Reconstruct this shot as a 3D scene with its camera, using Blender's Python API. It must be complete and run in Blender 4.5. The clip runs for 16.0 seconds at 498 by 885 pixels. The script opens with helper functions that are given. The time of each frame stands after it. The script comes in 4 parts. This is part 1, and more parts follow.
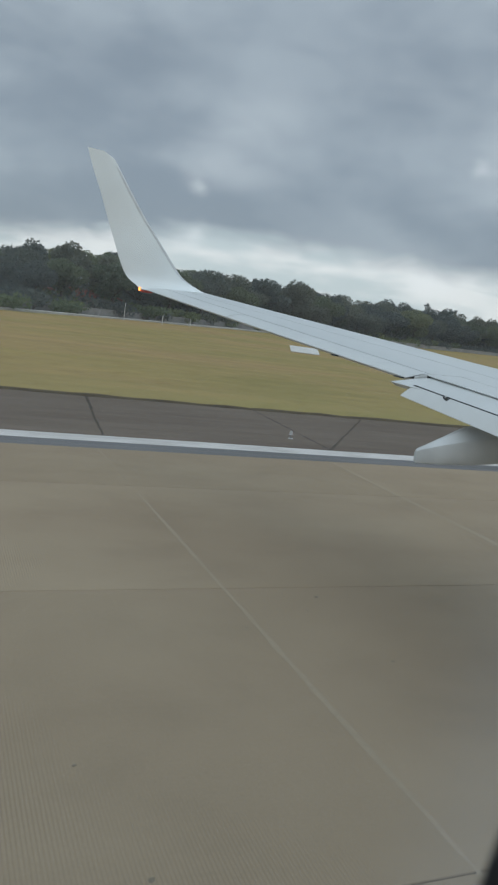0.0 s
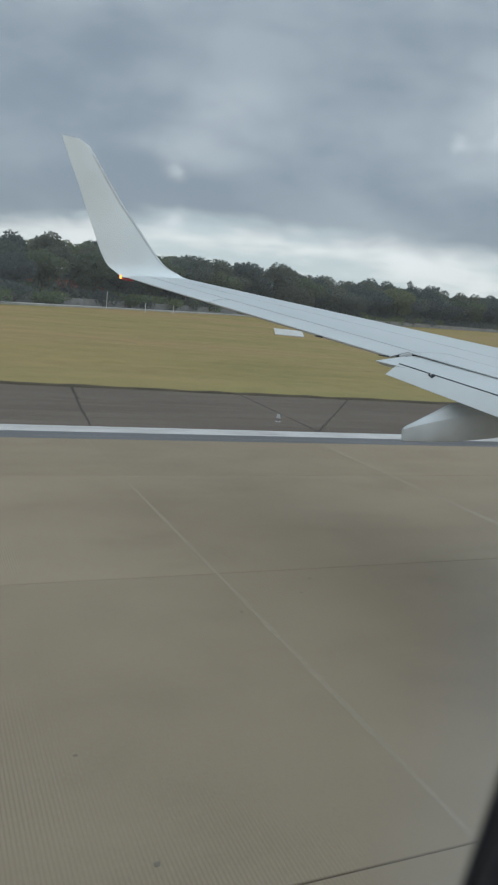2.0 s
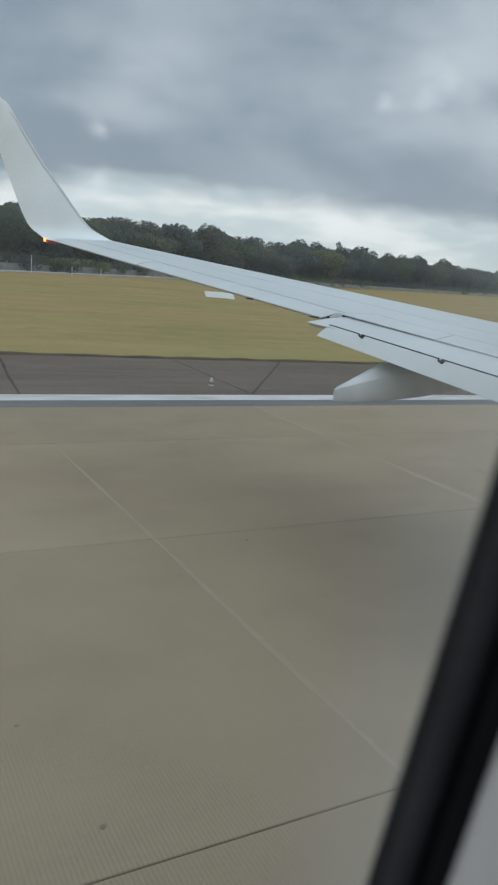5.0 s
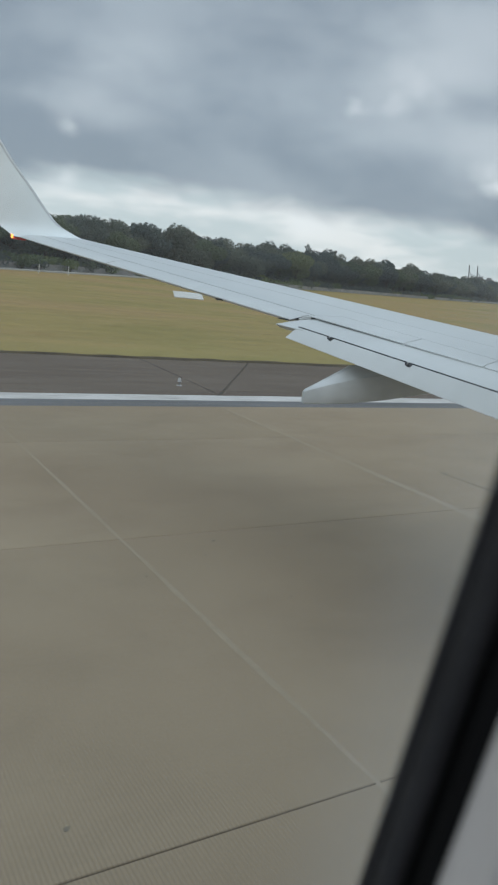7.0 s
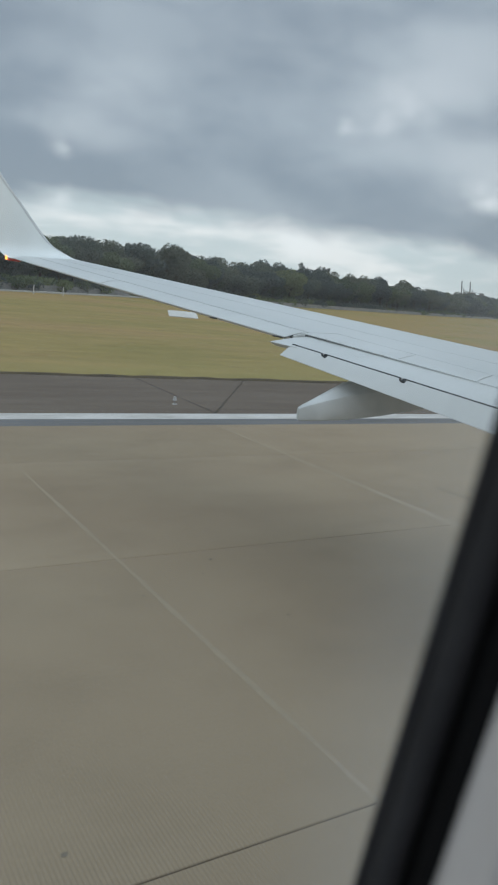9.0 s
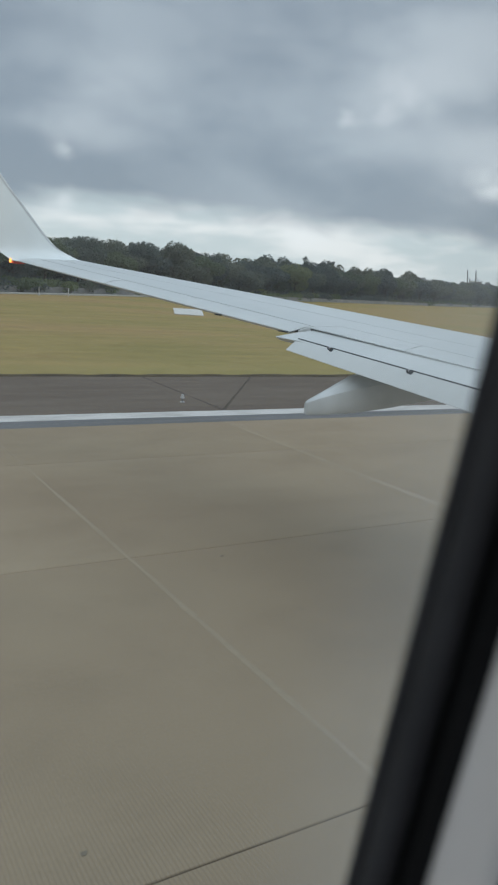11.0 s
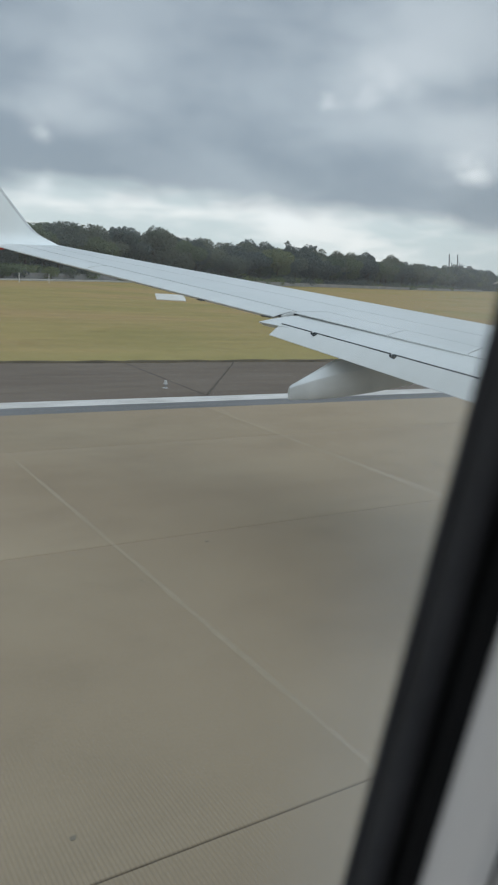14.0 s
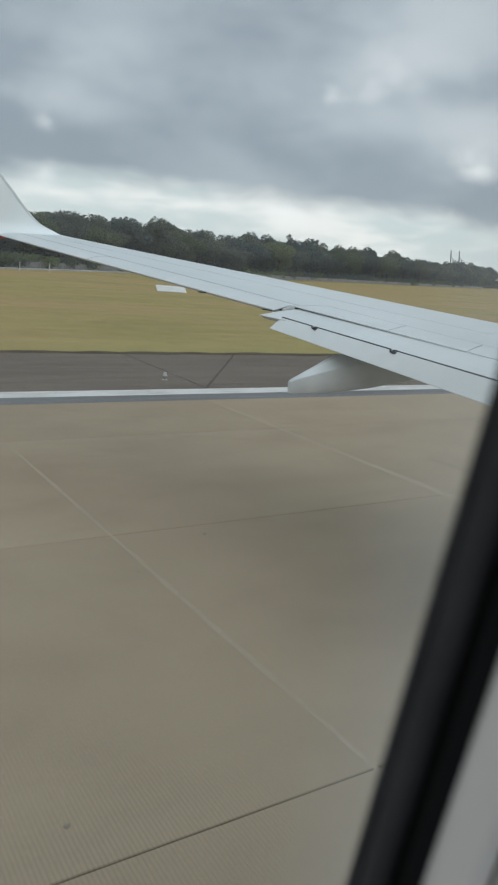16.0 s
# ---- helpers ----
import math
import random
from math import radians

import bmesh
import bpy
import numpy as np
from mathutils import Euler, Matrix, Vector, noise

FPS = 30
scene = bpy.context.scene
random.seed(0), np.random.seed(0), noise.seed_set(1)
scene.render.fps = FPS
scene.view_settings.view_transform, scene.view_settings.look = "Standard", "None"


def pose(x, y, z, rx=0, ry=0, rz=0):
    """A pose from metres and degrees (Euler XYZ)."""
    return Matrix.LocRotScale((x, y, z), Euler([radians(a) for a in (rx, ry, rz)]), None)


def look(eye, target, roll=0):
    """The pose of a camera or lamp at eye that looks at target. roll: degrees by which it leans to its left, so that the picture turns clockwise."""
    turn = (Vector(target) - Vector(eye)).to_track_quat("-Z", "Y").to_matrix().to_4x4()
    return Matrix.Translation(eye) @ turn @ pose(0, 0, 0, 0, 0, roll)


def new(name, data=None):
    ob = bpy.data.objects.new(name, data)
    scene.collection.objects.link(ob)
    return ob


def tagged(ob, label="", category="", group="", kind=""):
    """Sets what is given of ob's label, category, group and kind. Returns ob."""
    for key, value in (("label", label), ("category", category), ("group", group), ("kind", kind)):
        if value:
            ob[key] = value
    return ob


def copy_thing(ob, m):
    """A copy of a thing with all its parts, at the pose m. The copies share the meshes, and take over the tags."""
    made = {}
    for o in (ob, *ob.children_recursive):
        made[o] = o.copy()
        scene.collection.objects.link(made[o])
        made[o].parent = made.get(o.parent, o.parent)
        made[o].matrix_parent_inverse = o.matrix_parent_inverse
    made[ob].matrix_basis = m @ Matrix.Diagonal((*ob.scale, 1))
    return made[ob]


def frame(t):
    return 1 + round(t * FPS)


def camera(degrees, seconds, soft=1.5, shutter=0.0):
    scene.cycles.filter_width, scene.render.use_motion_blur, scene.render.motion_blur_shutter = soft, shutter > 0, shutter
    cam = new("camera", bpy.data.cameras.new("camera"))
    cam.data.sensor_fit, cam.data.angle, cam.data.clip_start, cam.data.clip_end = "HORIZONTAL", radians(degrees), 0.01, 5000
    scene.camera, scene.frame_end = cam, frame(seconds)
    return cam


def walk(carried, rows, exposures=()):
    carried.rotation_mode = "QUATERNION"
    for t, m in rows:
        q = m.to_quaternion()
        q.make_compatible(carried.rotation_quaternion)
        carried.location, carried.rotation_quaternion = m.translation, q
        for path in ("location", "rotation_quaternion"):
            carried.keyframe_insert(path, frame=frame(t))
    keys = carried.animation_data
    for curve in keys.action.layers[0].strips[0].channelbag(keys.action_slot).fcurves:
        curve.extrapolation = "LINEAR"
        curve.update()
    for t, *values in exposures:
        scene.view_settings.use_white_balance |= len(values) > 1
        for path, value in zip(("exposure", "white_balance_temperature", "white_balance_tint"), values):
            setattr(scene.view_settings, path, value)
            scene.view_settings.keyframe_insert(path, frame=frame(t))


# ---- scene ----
# ---- camera and path: seconds, metres along the cabin, tilt, lean, heading ----
EYE = 4.10
PATH = [
    (0.0, 0.0000, 80.29, -7.80, -21.86),
    (0.5, 0.0012, 80.28, -7.71, -21.78),
    (1.0, 0.0004, 80.07, -6.90, -21.65),
    (1.5, 0.0012, 79.69, -6.24, -22.29),
    (2.0, 0.0037, 79.29, -5.76, -23.12),
    (2.5, 0.0016, 78.84, -5.84, -24.46),
    (3.0, 0.0033, 78.27, -5.76, -25.34),
    (3.5, 0.0117, 77.91, -5.44, -26.31),
    (4.0, 0.0083, 77.55, -5.43, -27.07),
    (4.5, 0.0099, 77.24, -5.30, -27.66),
    (7.0, -0.0041, 77.37, -6.32, -30.50),
    (7.5, -0.0174, 77.61, -6.98, -30.72),
    (8.0, -0.0001, 78.19, -6.86, -30.85),
    (8.5, 0.0012, 78.76, -6.24, -31.02),
    (11.0, 0.0149, 78.39, -4.00, -30.58),
    (11.5, 0.0083, 78.28, -3.98, -31.07),
    (12.0, 0.0079, 78.11, -4.35, -31.29),
    (12.5, 0.0103, 77.75, -4.52, -31.41),
    (13.0, 0.0112, 77.52, -4.38, -31.66),
    (13.5, 0.0302, 77.44, -2.99, -32.04),
    (14.0, 0.0075, 77.40, -3.76, -31.88),
    (14.5, -0.0112, 77.21, -4.25, -31.65),
    (15.0, 0.0012, 76.86, -4.86, -31.56),
    (15.5, 0.0070, 76.86, -4.60, -31.64),
    (16.0, 0.0004, 76.89, -4.69, -31.79),
]
cam = camera(35.80, 16.0, soft=2.2)
cam.data.dof.use_dof = True
cam.data.dof.focus_distance = 30.0
cam.data.dof.aperture_fstop = cam.data.lens / 4.0     # a pupil 4 mm across
walk(cam, [(t, pose(x, 0.0, EYE, rx, ry, rz)) for t, x, rx, ry, rz in PATH],
     exposures=[(0.0, 0.10, 6500, 10), (3.5, 0.16, 6500, 10), (11.0, 0.18, 6500, 10), (13.0, 0.20, 6480, 10), (14.5, 0.29, 6650, 10), (16.0, 0.27, 6750, 10)])

# ---- world: a low overcast deck with a pale gap above the horizon ----
def build_world():
    w = bpy.data.worlds.new("overcast_sky")
    scene.world = w
    w.use_nodes = True
    nt = w.node_tree
    nt.nodes.clear()
    N, L = nt.nodes.new, nt.links.new

    def m(op, a, b=None, c=None, clamp=False):
        n = N("ShaderNodeMath")
        n.operation, n.use_clamp = op, clamp
        for i, v in enumerate((a, b, c)):
            if v is None:
                continue
            if isinstance(v, (int, float)):
                n.inputs[i].default_value = v
            else:
                L(v, n.inputs[i])
        return n.outputs[0]

    def mixc(fac, a, b):
        n = N("ShaderNodeMix")
        n.data_type = "RGBA"
        for s, v in ((n.inputs[0], fac), (n.inputs[6], a), (n.inputs[7], b)):
            if isinstance(v, (int, float)):
                s.default_value = v
            elif isinstance(v, tuple):
                s.default_value = (*v, 1)
            else:
                L(v, s)
        return n.outputs[2]

    def smooth(v, lo, hi):
        n = N("ShaderNodeMapRange")
        n.interpolation_type = "SMOOTHSTEP"
        L(v, n.inputs[0])
        n.inputs[1].default_value, n.inputs[2].default_value = lo, hi
        return n.outputs[0]

    tc = N("ShaderNodeTexCoord").outputs["Generated"]
    sep = N("ShaderNodeSeparateXYZ")
    L(tc, sep.inputs[0])
    dx, dy, dz = sep.outputs
    def cloud(scale, detail, rough, off, tall, warp=0.6):
        mp = N("ShaderNodeMapping")
        L(tc, mp.inputs[0])
        mp.inputs["Location"].default_value = (off, off * 0.7, off * 0.3)
        mp.inputs["Scale"].default_value = (1.0, 1.0, tall)
        n = N("ShaderNodeTexNoise")
        L(mp.outputs[0], n.inputs["Vector"])
        n.inputs["Scale"].default_value, n.inputs["Detail"].default_value = scale, detail
        n.inputs["Roughness"].default_value, n.inputs["Distortion"].default_value = rough, warp
        return n.outputs[0]

    def blot(az, el, wide, gain, ragged, fray):
        """A soft ragged spot of cloud in that direction."""
        d = Vector((math.sin(radians(az)) * math.cos(radians(el)), math.cos(radians(az)) * math.cos(radians(el)), math.sin(radians(el))))
        off = N("ShaderNodeVectorMath")
        off.operation = "SUBTRACT"
        L(tc, off.inputs[0])
        off.inputs[1].default_value = d
        flat = N("ShaderNodeVectorMath")
        flat.operation = "MULTIPLY"
        L(off.outputs[0], flat.inputs[0])
        flat.inputs[1].default_value = (1.0, 1.0, 1.45)
        dist = N("ShaderNodeVectorMath")
        dist.operation = "LENGTH"
        L(flat.outputs[0], dist.inputs[0])
        frayed = m("ADD", dist.outputs["Value"], m("MULTIPLY", m("SUBTRACT", ragged, 0.5), -wide * fray))
        body = m("MULTIPLY", m("SUBTRACT", 1.0, smooth(frayed, -0.3 * wide, wide)), m("ADD", 0.12, m("MULTIPLY", smooth(ragged, 0.24, 0.60), 0.88)))
        return m("MULTIPLY", body, gain, None, True)

    big, mid, fine = cloud(2.6, 2, 0.45, 3.1, 2.6, 0.3), cloud(6.0, 3, 0.42, 7.7, 2.4, 0.2), cloud(15.0, 5, 0.55, 1.3, 2.0, 0.5)
    dens = m("ADD", m("MULTIPLY", big, 0.42), m("ADD", m("MULTIPLY", mid, 0.43), m("MULTIPLY", fine, 0.15)))
    dens = m("ADD", dens, m("MULTIPLY", smooth(dz, 0.12, 0.34), 0.05))
    deck = mixc(smooth(dens, 0.39, 0.63), (0.229, 0.283, 0.338), (0.350, 0.413, 0.467))
    # thicker, darker places in the deck
    for az, el, wide, gain in ((25.0, 7.2, 0.15, 0.42), (40.5, 6.2, 0.11, 0.40), (12.0, 7.0, 0.08, 0.30), (30.0, 16.5, 0.16, 0.25)):
        deck = mixc(blot(az, el, wide, gain * 1.5, mid, 1.2), deck, (0.218, 0.268, 0.325))
    # pale gap under the deck: a low arch with a soft, streaked upper edge
    streak = cloud(6.0, 3, 0.42, 9.2, 4.2, 0.3)
    arch = m("SUBTRACT", 0.092, m("MULTIPLY", m("POWER", m("ABSOLUTE", m("SUBTRACT", dx, 0.45)), 2.0), 0.22))
    edge = m("SUBTRACT", dz, arch)
    edge = m("ADD", edge, m("MULTIPLY", m("SUBTRACT", streak, 0.5), 0.028))
    edge = m("ADD", edge, m("MULTIPLY", m("SUBTRACT", fine, 0.5), 0.034))
    gap = m("SUBTRACT", 1.0, smooth(edge, -0.022, 0.012))
    wisp = m("ADD", m("MULTIPLY", streak, 0.6), m("MULTIPLY", cloud(15.0, 4, 0.55, 5.6, 4.5, 0.4), 0.4))
    pale = mixc(smooth(wisp, 0.40, 0.62), (0.50, 0.59, 0.625), (0.73, 0.775, 0.79))
    col = mixc(gap, deck, pale)
    # thin places in the deck
    rag = cloud(24.0, 3, 0.48, 4.4, 1.3, 0.0)
    for az, el, wide, gain in ((18.5, 10.2, 0.09, 0.32), (21.5, 11.8, 0.10, 0.34), (39.8, 12.4, 0.12, 0.32), (43.0, 15.0, 0.16, 0.48), (47.5, 10.0, 0.12, 0.50), (33.0, 18.0, 0.14, 0.16)):
        col = mixc(blot(az, el, wide, gain, mid, 1.6), col, (0.56, 0.62, 0.665))
    for az, el, wide, gain in ((17.4, 8.0, 0.016, 0.34), (17.2, 8.9, 0.030, 0.16), (36.9, 11.4, 0.024, 0.40), (38.4, 12.0, 0.040, 0.30), (40.2, 13.3, 0.045, 0.26),
                               (46.9, 7.3, 0.026, 0.72), (46.2, 8.4, 0.030, 0.35), (34.3, 3.7, 0.034, 0.62), (17.0, 4.6, 0.030, 0.50)):
        col = mixc(blot(az, el, wide * 2.4, gain * 0.30, mid, 0.8), col, (0.70, 0.755, 0.79))
        col = mixc(blot(az, el, wide * 1.2, gain, rag, 1.6), col, (0.78, 0.835, 0.865))
    # an overcast sky is brightest overhead
    up = m("ADD", 1.0, m("MULTIPLY", smooth(dz, 0.25, 1.0), 1.25))
    lift = N("ShaderNodeVectorMath")
    lift.operation = "SCALE"
    L(col, lift.inputs[0])
    L(up, lift.inputs["Scale"])
    sky = N("ShaderNodeTexSky")
    sky.sky_type, sky.sun_disc = "NISHITA", False
    sky.sun_elevation, sky.sun_rotation = radians(40), radians(205)
    dim = N("ShaderNodeVectorMath")
    dim.operation = "SCALE"
    L(sky.outputs[0], dim.inputs[0])
    dim.inputs["Scale"].default_value = 0.10
    final = mixc(0.93, dim.outputs[0], lift.outputs[0])
    bg = N("ShaderNodeBackground")
    L(final, bg.inputs[0])
    bg.inputs[1].default_value = 1.0
    L(bg.outputs[0], N("ShaderNodeOutputWorld").inputs[0])


build_world()
sun = new("sun", bpy.data.lights.new("sun", "SUN"))
SUN_AZ, SUN_EL = radians(205), radians(40)
sun.data.energy, sun.data.angle, sun.data.color = 0.52, radians(60), (1.0, 0.96, 0.9)
sun.matrix_world = look((60 * math.sin(SUN_AZ) * math.cos(SUN_EL), 60 * math.cos(SUN_AZ) * math.cos(SUN_EL), 60 * math.sin(SUN_EL)), (0, 0, 0))

# ---- materials ----
def nodes_of(name):
    mat = bpy.data.materials.new(name)
    mat.use_nodes = True
    nt = mat.node_tree
    return mat, nt, nt.nodes["Principled BSDF"]


def tex(nt, kind, scale, detail=5.0, rough=0.55, stretch=(1, 1, 1), distortion=0.0):
    co = nt.nodes.new("ShaderNodeTexCoord")
    mp = nt.nodes.new("ShaderNodeMapping")
    geo = nt.nodes.new("ShaderNodeNewGeometry")
    nt.links.new(geo.outputs["Position"] if kind != "OBJECT" else co.outputs["Object"], mp.inputs[0])
    mp.inputs["Scale"].default_value = stretch
    n = nt.nodes.new("ShaderNodeTexNoise")
    nt.links.new(mp.outputs[0], n.inputs["Vector"])
    n.inputs["Scale"].default_value, n.inputs["Detail"].default_value = scale, detail
    n.inputs["Roughness"].default_value, n.inputs["Distortion"].default_value = rough, distortion
    return n.outputs[0]


def ramp(nt, v, stops):
    r = nt.nodes.new("ShaderNodeValToRGB")
    while len(r.color_ramp.elements) < len(stops):
        r.color_ramp.elements.new(0.5)
    for e, (p, c) in zip(r.color_ramp.elements, stops):
        e.position, e.color = p, (*c, 1)
    nt.links.new(v, r.inputs[0])
    return r.outputs[0]


def mixn(nt, fac, a, b, mode="MIX"):
    n = nt.nodes.new("ShaderNodeMix")
    n.data_type, n.blend_type = "RGBA", mode
    for s, v in ((n.inputs[0], fac), (n.inputs[6], a), (n.inputs[7], b)):
        if isinstance(v, (int, float)):
            s.default_value = v
        elif isinstance(v, tuple):
            s.default_value = (*v, 1)
        else:
            nt.links.new(v, s)
    return n.outputs[2]


def bump(nt, bsdf, v, strength, distance):
    b = nt.nodes.new("ShaderNodeBump")
    b.inputs["Strength"].default_value, b.inputs["Distance"].default_value = strength, distance
    nt.links.new(v, b.inputs["Height"])
    nt.links.new(b.outputs[0], bsdf.inputs["Normal"])


def mat_simple(name, c0, c1, rough=0.6, scale=3.0, metal=0.0, grain=40.0, bumpy=0.1, stretch=(1, 1, 1), spec=0.5):
    mat, nt, b = nodes_of(name)
    large = ramp(nt, tex(nt, "P", scale, 4, 0.6, stretch), [(0.3, c0), (0.7, c1)])
    fine = ramp(nt, tex(nt, "P", grain, 3, 0.6), [(0.3, (0.82, 0.82, 0.82)), (0.7, (1.1, 1.1, 1.1))])
    nt.links.new(mixn(nt, 0.6, large, fine, "MULTIPLY"), b.inputs["Base Color"])
    b.inputs["Roughness"].default_value, b.inputs["Metallic"].default_value = rough, metal
    b.inputs["Specular IOR Level"].default_value = spec
    if bumpy:
        bump(nt, b, tex(nt, "P", grain, 4, 0.6), bumpy, 0.01)
    return mat


def mat_concrete():
    mat, nt, b = nodes_of("concrete_slab")
    large = ramp(nt, tex(nt, "P", 0.16, 4, 0.55, (0.35, 1, 1)), [(0.25, (0.275, 0.209, 0.137)), (0.5, (0.317, 0.251, 0.168)), (0.75, (0.347, 0.282, 0.192))])
    stain = ramp(nt, tex(nt, "P", 0.55, 6, 0.6, (0.7, 1, 1), 0.3), [(0.30, (0.87, 0.86, 0.85)), (0.47, (0.985, 0.98, 0.975)), (0.66, (1.07, 1.07, 1.07))])
    fine = ramp(nt, tex(nt, "P", 22, 3, 0.7), [(0.3, (0.92, 0.92, 0.92)), (0.7, (1.06, 1.06, 1.06))])
    info = nt.nodes.new("ShaderNodeObjectInfo")
    each = ramp(nt, info.outputs["Random"], [(0.0, (0.92, 0.91, 0.895)), (1.0, (1.05, 1.05, 1.05))])
    c = mixn(nt, 0.8, large, stain, "MULTIPLY")
    c = mixn(nt, 0.7, c, fine, "MULTIPLY")
    c = mixn(nt, 1.0, c, each, "MULTIPLY")
    # fine transverse grooving
    geo = nt.nodes.new("ShaderNodeNewGeometry")
    wv = nt.nodes.new("ShaderNodeTexWave")
    wv.bands_direction = "X"
    nt.links.new(geo.outputs["Position"], wv.inputs["Vector"])
    wv.inputs["Scale"].default_value, wv.inputs["Distortion"].default_value = 8.5, 0.25
    part_mask = ramp(nt, tex(nt, "P", 0.25, 2, 0.5), [(0.44, (0.05, 0.05, 0.05)), (0.66, (1, 1, 1))])
    groove = mixn(nt, part_mask, (1, 1, 1), ramp(nt, wv.outputs[1], [(0.0, (0.86, 0.856, 0.846)), (0.6, (1.04, 1.04, 1.04))]))
    c = mixn(nt, 1.0, c, groove, "MULTIPLY")
    nt.links.new(c, b.inputs["Base Color"])
    b.inputs["Roughness"].default_value = 0.92
    b.inputs["Specular IOR Level"].default_value = 0.12
    bump(nt, b, tex(nt, "P", 60, 4, 0.7), 0.10, 0.01)
    return mat


def mat_asphalt(name, c0, c1):
    mat, nt, b = nodes_of(name)
    large = ramp(nt, tex(nt, "P", 0.35, 5, 0.6, (0.25, 1, 1)), [(0.3, c0), (0.7, c1)])
    fine = ramp(nt, tex(nt, "P", 30, 2, 0.8), [(0.3, (0.75, 0.75, 0.75)), (0.7, (1.2, 1.2, 1.2))])
    streak = ramp(nt, tex(nt, "P", 2.2, 5, 0.7, (0.06, 1, 1)), [(0.32, (0.86, 0.85, 0.83)), (0.66, (1.10, 1.10, 1.11))])
    c = mixn(nt, 1.0, large, streak, "MULTIPLY")
    nt.links.new(mixn(nt, 0.7, c, fine, "MULTIPLY"), b.inputs["Base Color"])
    b.inputs["Roughness"].default_value = 0.95
    b.inputs["Specular IOR Level"].default_value = 0.06
    bump(nt, b, tex(nt, "P", 70, 3, 0.8), 0.4, 0.01)
    return mat


def mat_paint(name, col):
    mat, nt, b = nodes_of(name)
    wear = ramp(nt, tex(nt, "P", 1.2, 7, 0.7, (0.35, 1, 1)), [(0.30, (0.62, 0.61, 0.58)), (0.55, (1, 1, 1))])
    fine = ramp(nt, tex(nt, "P", 14, 4, 0.75), [(0.28, (0.80, 0.80, 0.79)), (0.55, (1, 1, 1))])
    c = mixn(nt, 0.8, col, wear, "MULTIPLY")
    nt.links.new(mixn(nt, 0.8, c, fine, "MULTIPLY"), b.inputs["Base Color"])
    b.inputs["Roughness"].default_value = 0.9
    b.inputs["Specular IOR Level"].default_value = 0.1
    return mat


def mat_grass():
    mat, nt, b = nodes_of("dry_mown_grass")
    big = ramp(nt, tex(nt, "P", 0.05, 5, 0.58, (0.45, 1, 1), 0.4), [(0.34, (0.252, 0.212, 0.077)), (0.45, (0.294, 0.231, 0.089)), (0.55, (0.330, 0.236, 0.104)), (0.66, (0.322, 0.225, 0.106))])
    rows = ramp(nt, tex(nt, "P", 0.34, 6, 0.62, (0.22, 1.0, 1), 0.4), [(0.30, (0.85, 0.88, 0.79)), (0.50, (1.0, 1.0, 0.97)), (0.68, (1.13, 1.08, 1.05))])
    tuft = ramp(nt, tex(nt, "P", 1.1, 7, 0.70, (0.55, 0.6, 1), 0.4), [(0.28, (0.80, 0.76, 0.68)), (0.43, (0.98, 0.97, 0.94)), (0.72, (1.10, 1.09, 1.06))])
    c = mixn(nt, 1.0, big, rows, "MULTIPLY")
    c = mixn(nt, 1.0, c, tuft, "MULTIPLY")
    # the strip along the shoulder is greener and shaggier
    pos = nt.nodes.new("ShaderNodeNewGeometry")
    xyz = nt.nodes.new("ShaderNodeSeparateXYZ")
    nt.links.new(pos.outputs["Position"], xyz.inputs[0])
    wav = nt.nodes.new("ShaderNodeMath")
    wav.operation = "MULTIPLY_ADD"
    nt.links.new(tex(nt, "P", 0.30, 5, 0.6, (0.35, 1, 1)), wav.inputs[0])
    wav.inputs[1].default_value = 14.0
    nt.links.new(xyz.outputs[1], wav.inputs[2])
    band = nt.nodes.new("ShaderNodeMapRange")
    band.interpolation_type = "SMOOTHSTEP"
    for i, v in ((1, 38.0), (2, 47.0), (3, 0.45), (4, 0.0)):
        band.inputs[i].default_value = v
    nt.links.new(wav.outputs[0], band.inputs[0])
    lush = mixn(nt, 1.0, (0.272, 0.250, 0.088), tuft, "MULTIPLY")
    c = mixn(nt, band.outputs[0], c, lush)
    nt.links.new(c, b.inputs["Base Color"])
    b.inputs["Roughness"].default_value = 0.95
    b.inputs["Specular IOR Level"].default_value = 0.1
    bump(nt, b, tex(nt, "P", 6, 6, 0.8), 0.3, 0.05)
    return mat


def mat_leaf(name, c0, c1):
    mat, nt, b = nodes_of(name)
    geo = nt.nodes.new("ShaderNodeNewGeometry")
    info = nt.nodes.new("ShaderNodeObjectInfo")
    isl = ramp(nt, geo.outputs["Random Per Island"], [(0.0, c0), (1.0, c1)])
    per = ramp(nt, info.outputs["Random"], [(0.0, (0.80, 0.83, 0.86)), (0.35, (0.95, 0.98, 1.0)), (0.7, (1.08, 1.07, 1.0)), (1.0, (1.34, 1.26, 1.06))])
    nt.links.new(mixn(nt, 1.0, isl, per, "MULTIPLY"), b.inputs["Base Color"])
    b.inputs["Roughness"].default_value = 0.75
    b.inputs["Specular IOR Level"].default_value = 0.2
    thru = nt.nodes.new("ShaderNodeBsdfTranslucent")
    nt.links.new(b.inputs["Base Color"].links[0].from_socket, thru.inputs[0])
    both = nt.nodes.new("ShaderNodeMixShader")
    both.inputs[0].default_value = 0.5
    nt.links.new(b.outputs[0], both.inputs[1])
    nt.links.new(thru.outputs[0], both.inputs[2])
    nt.links.new(both.outputs[0], nt.nodes["Material Output"].inputs[0])
    return mat


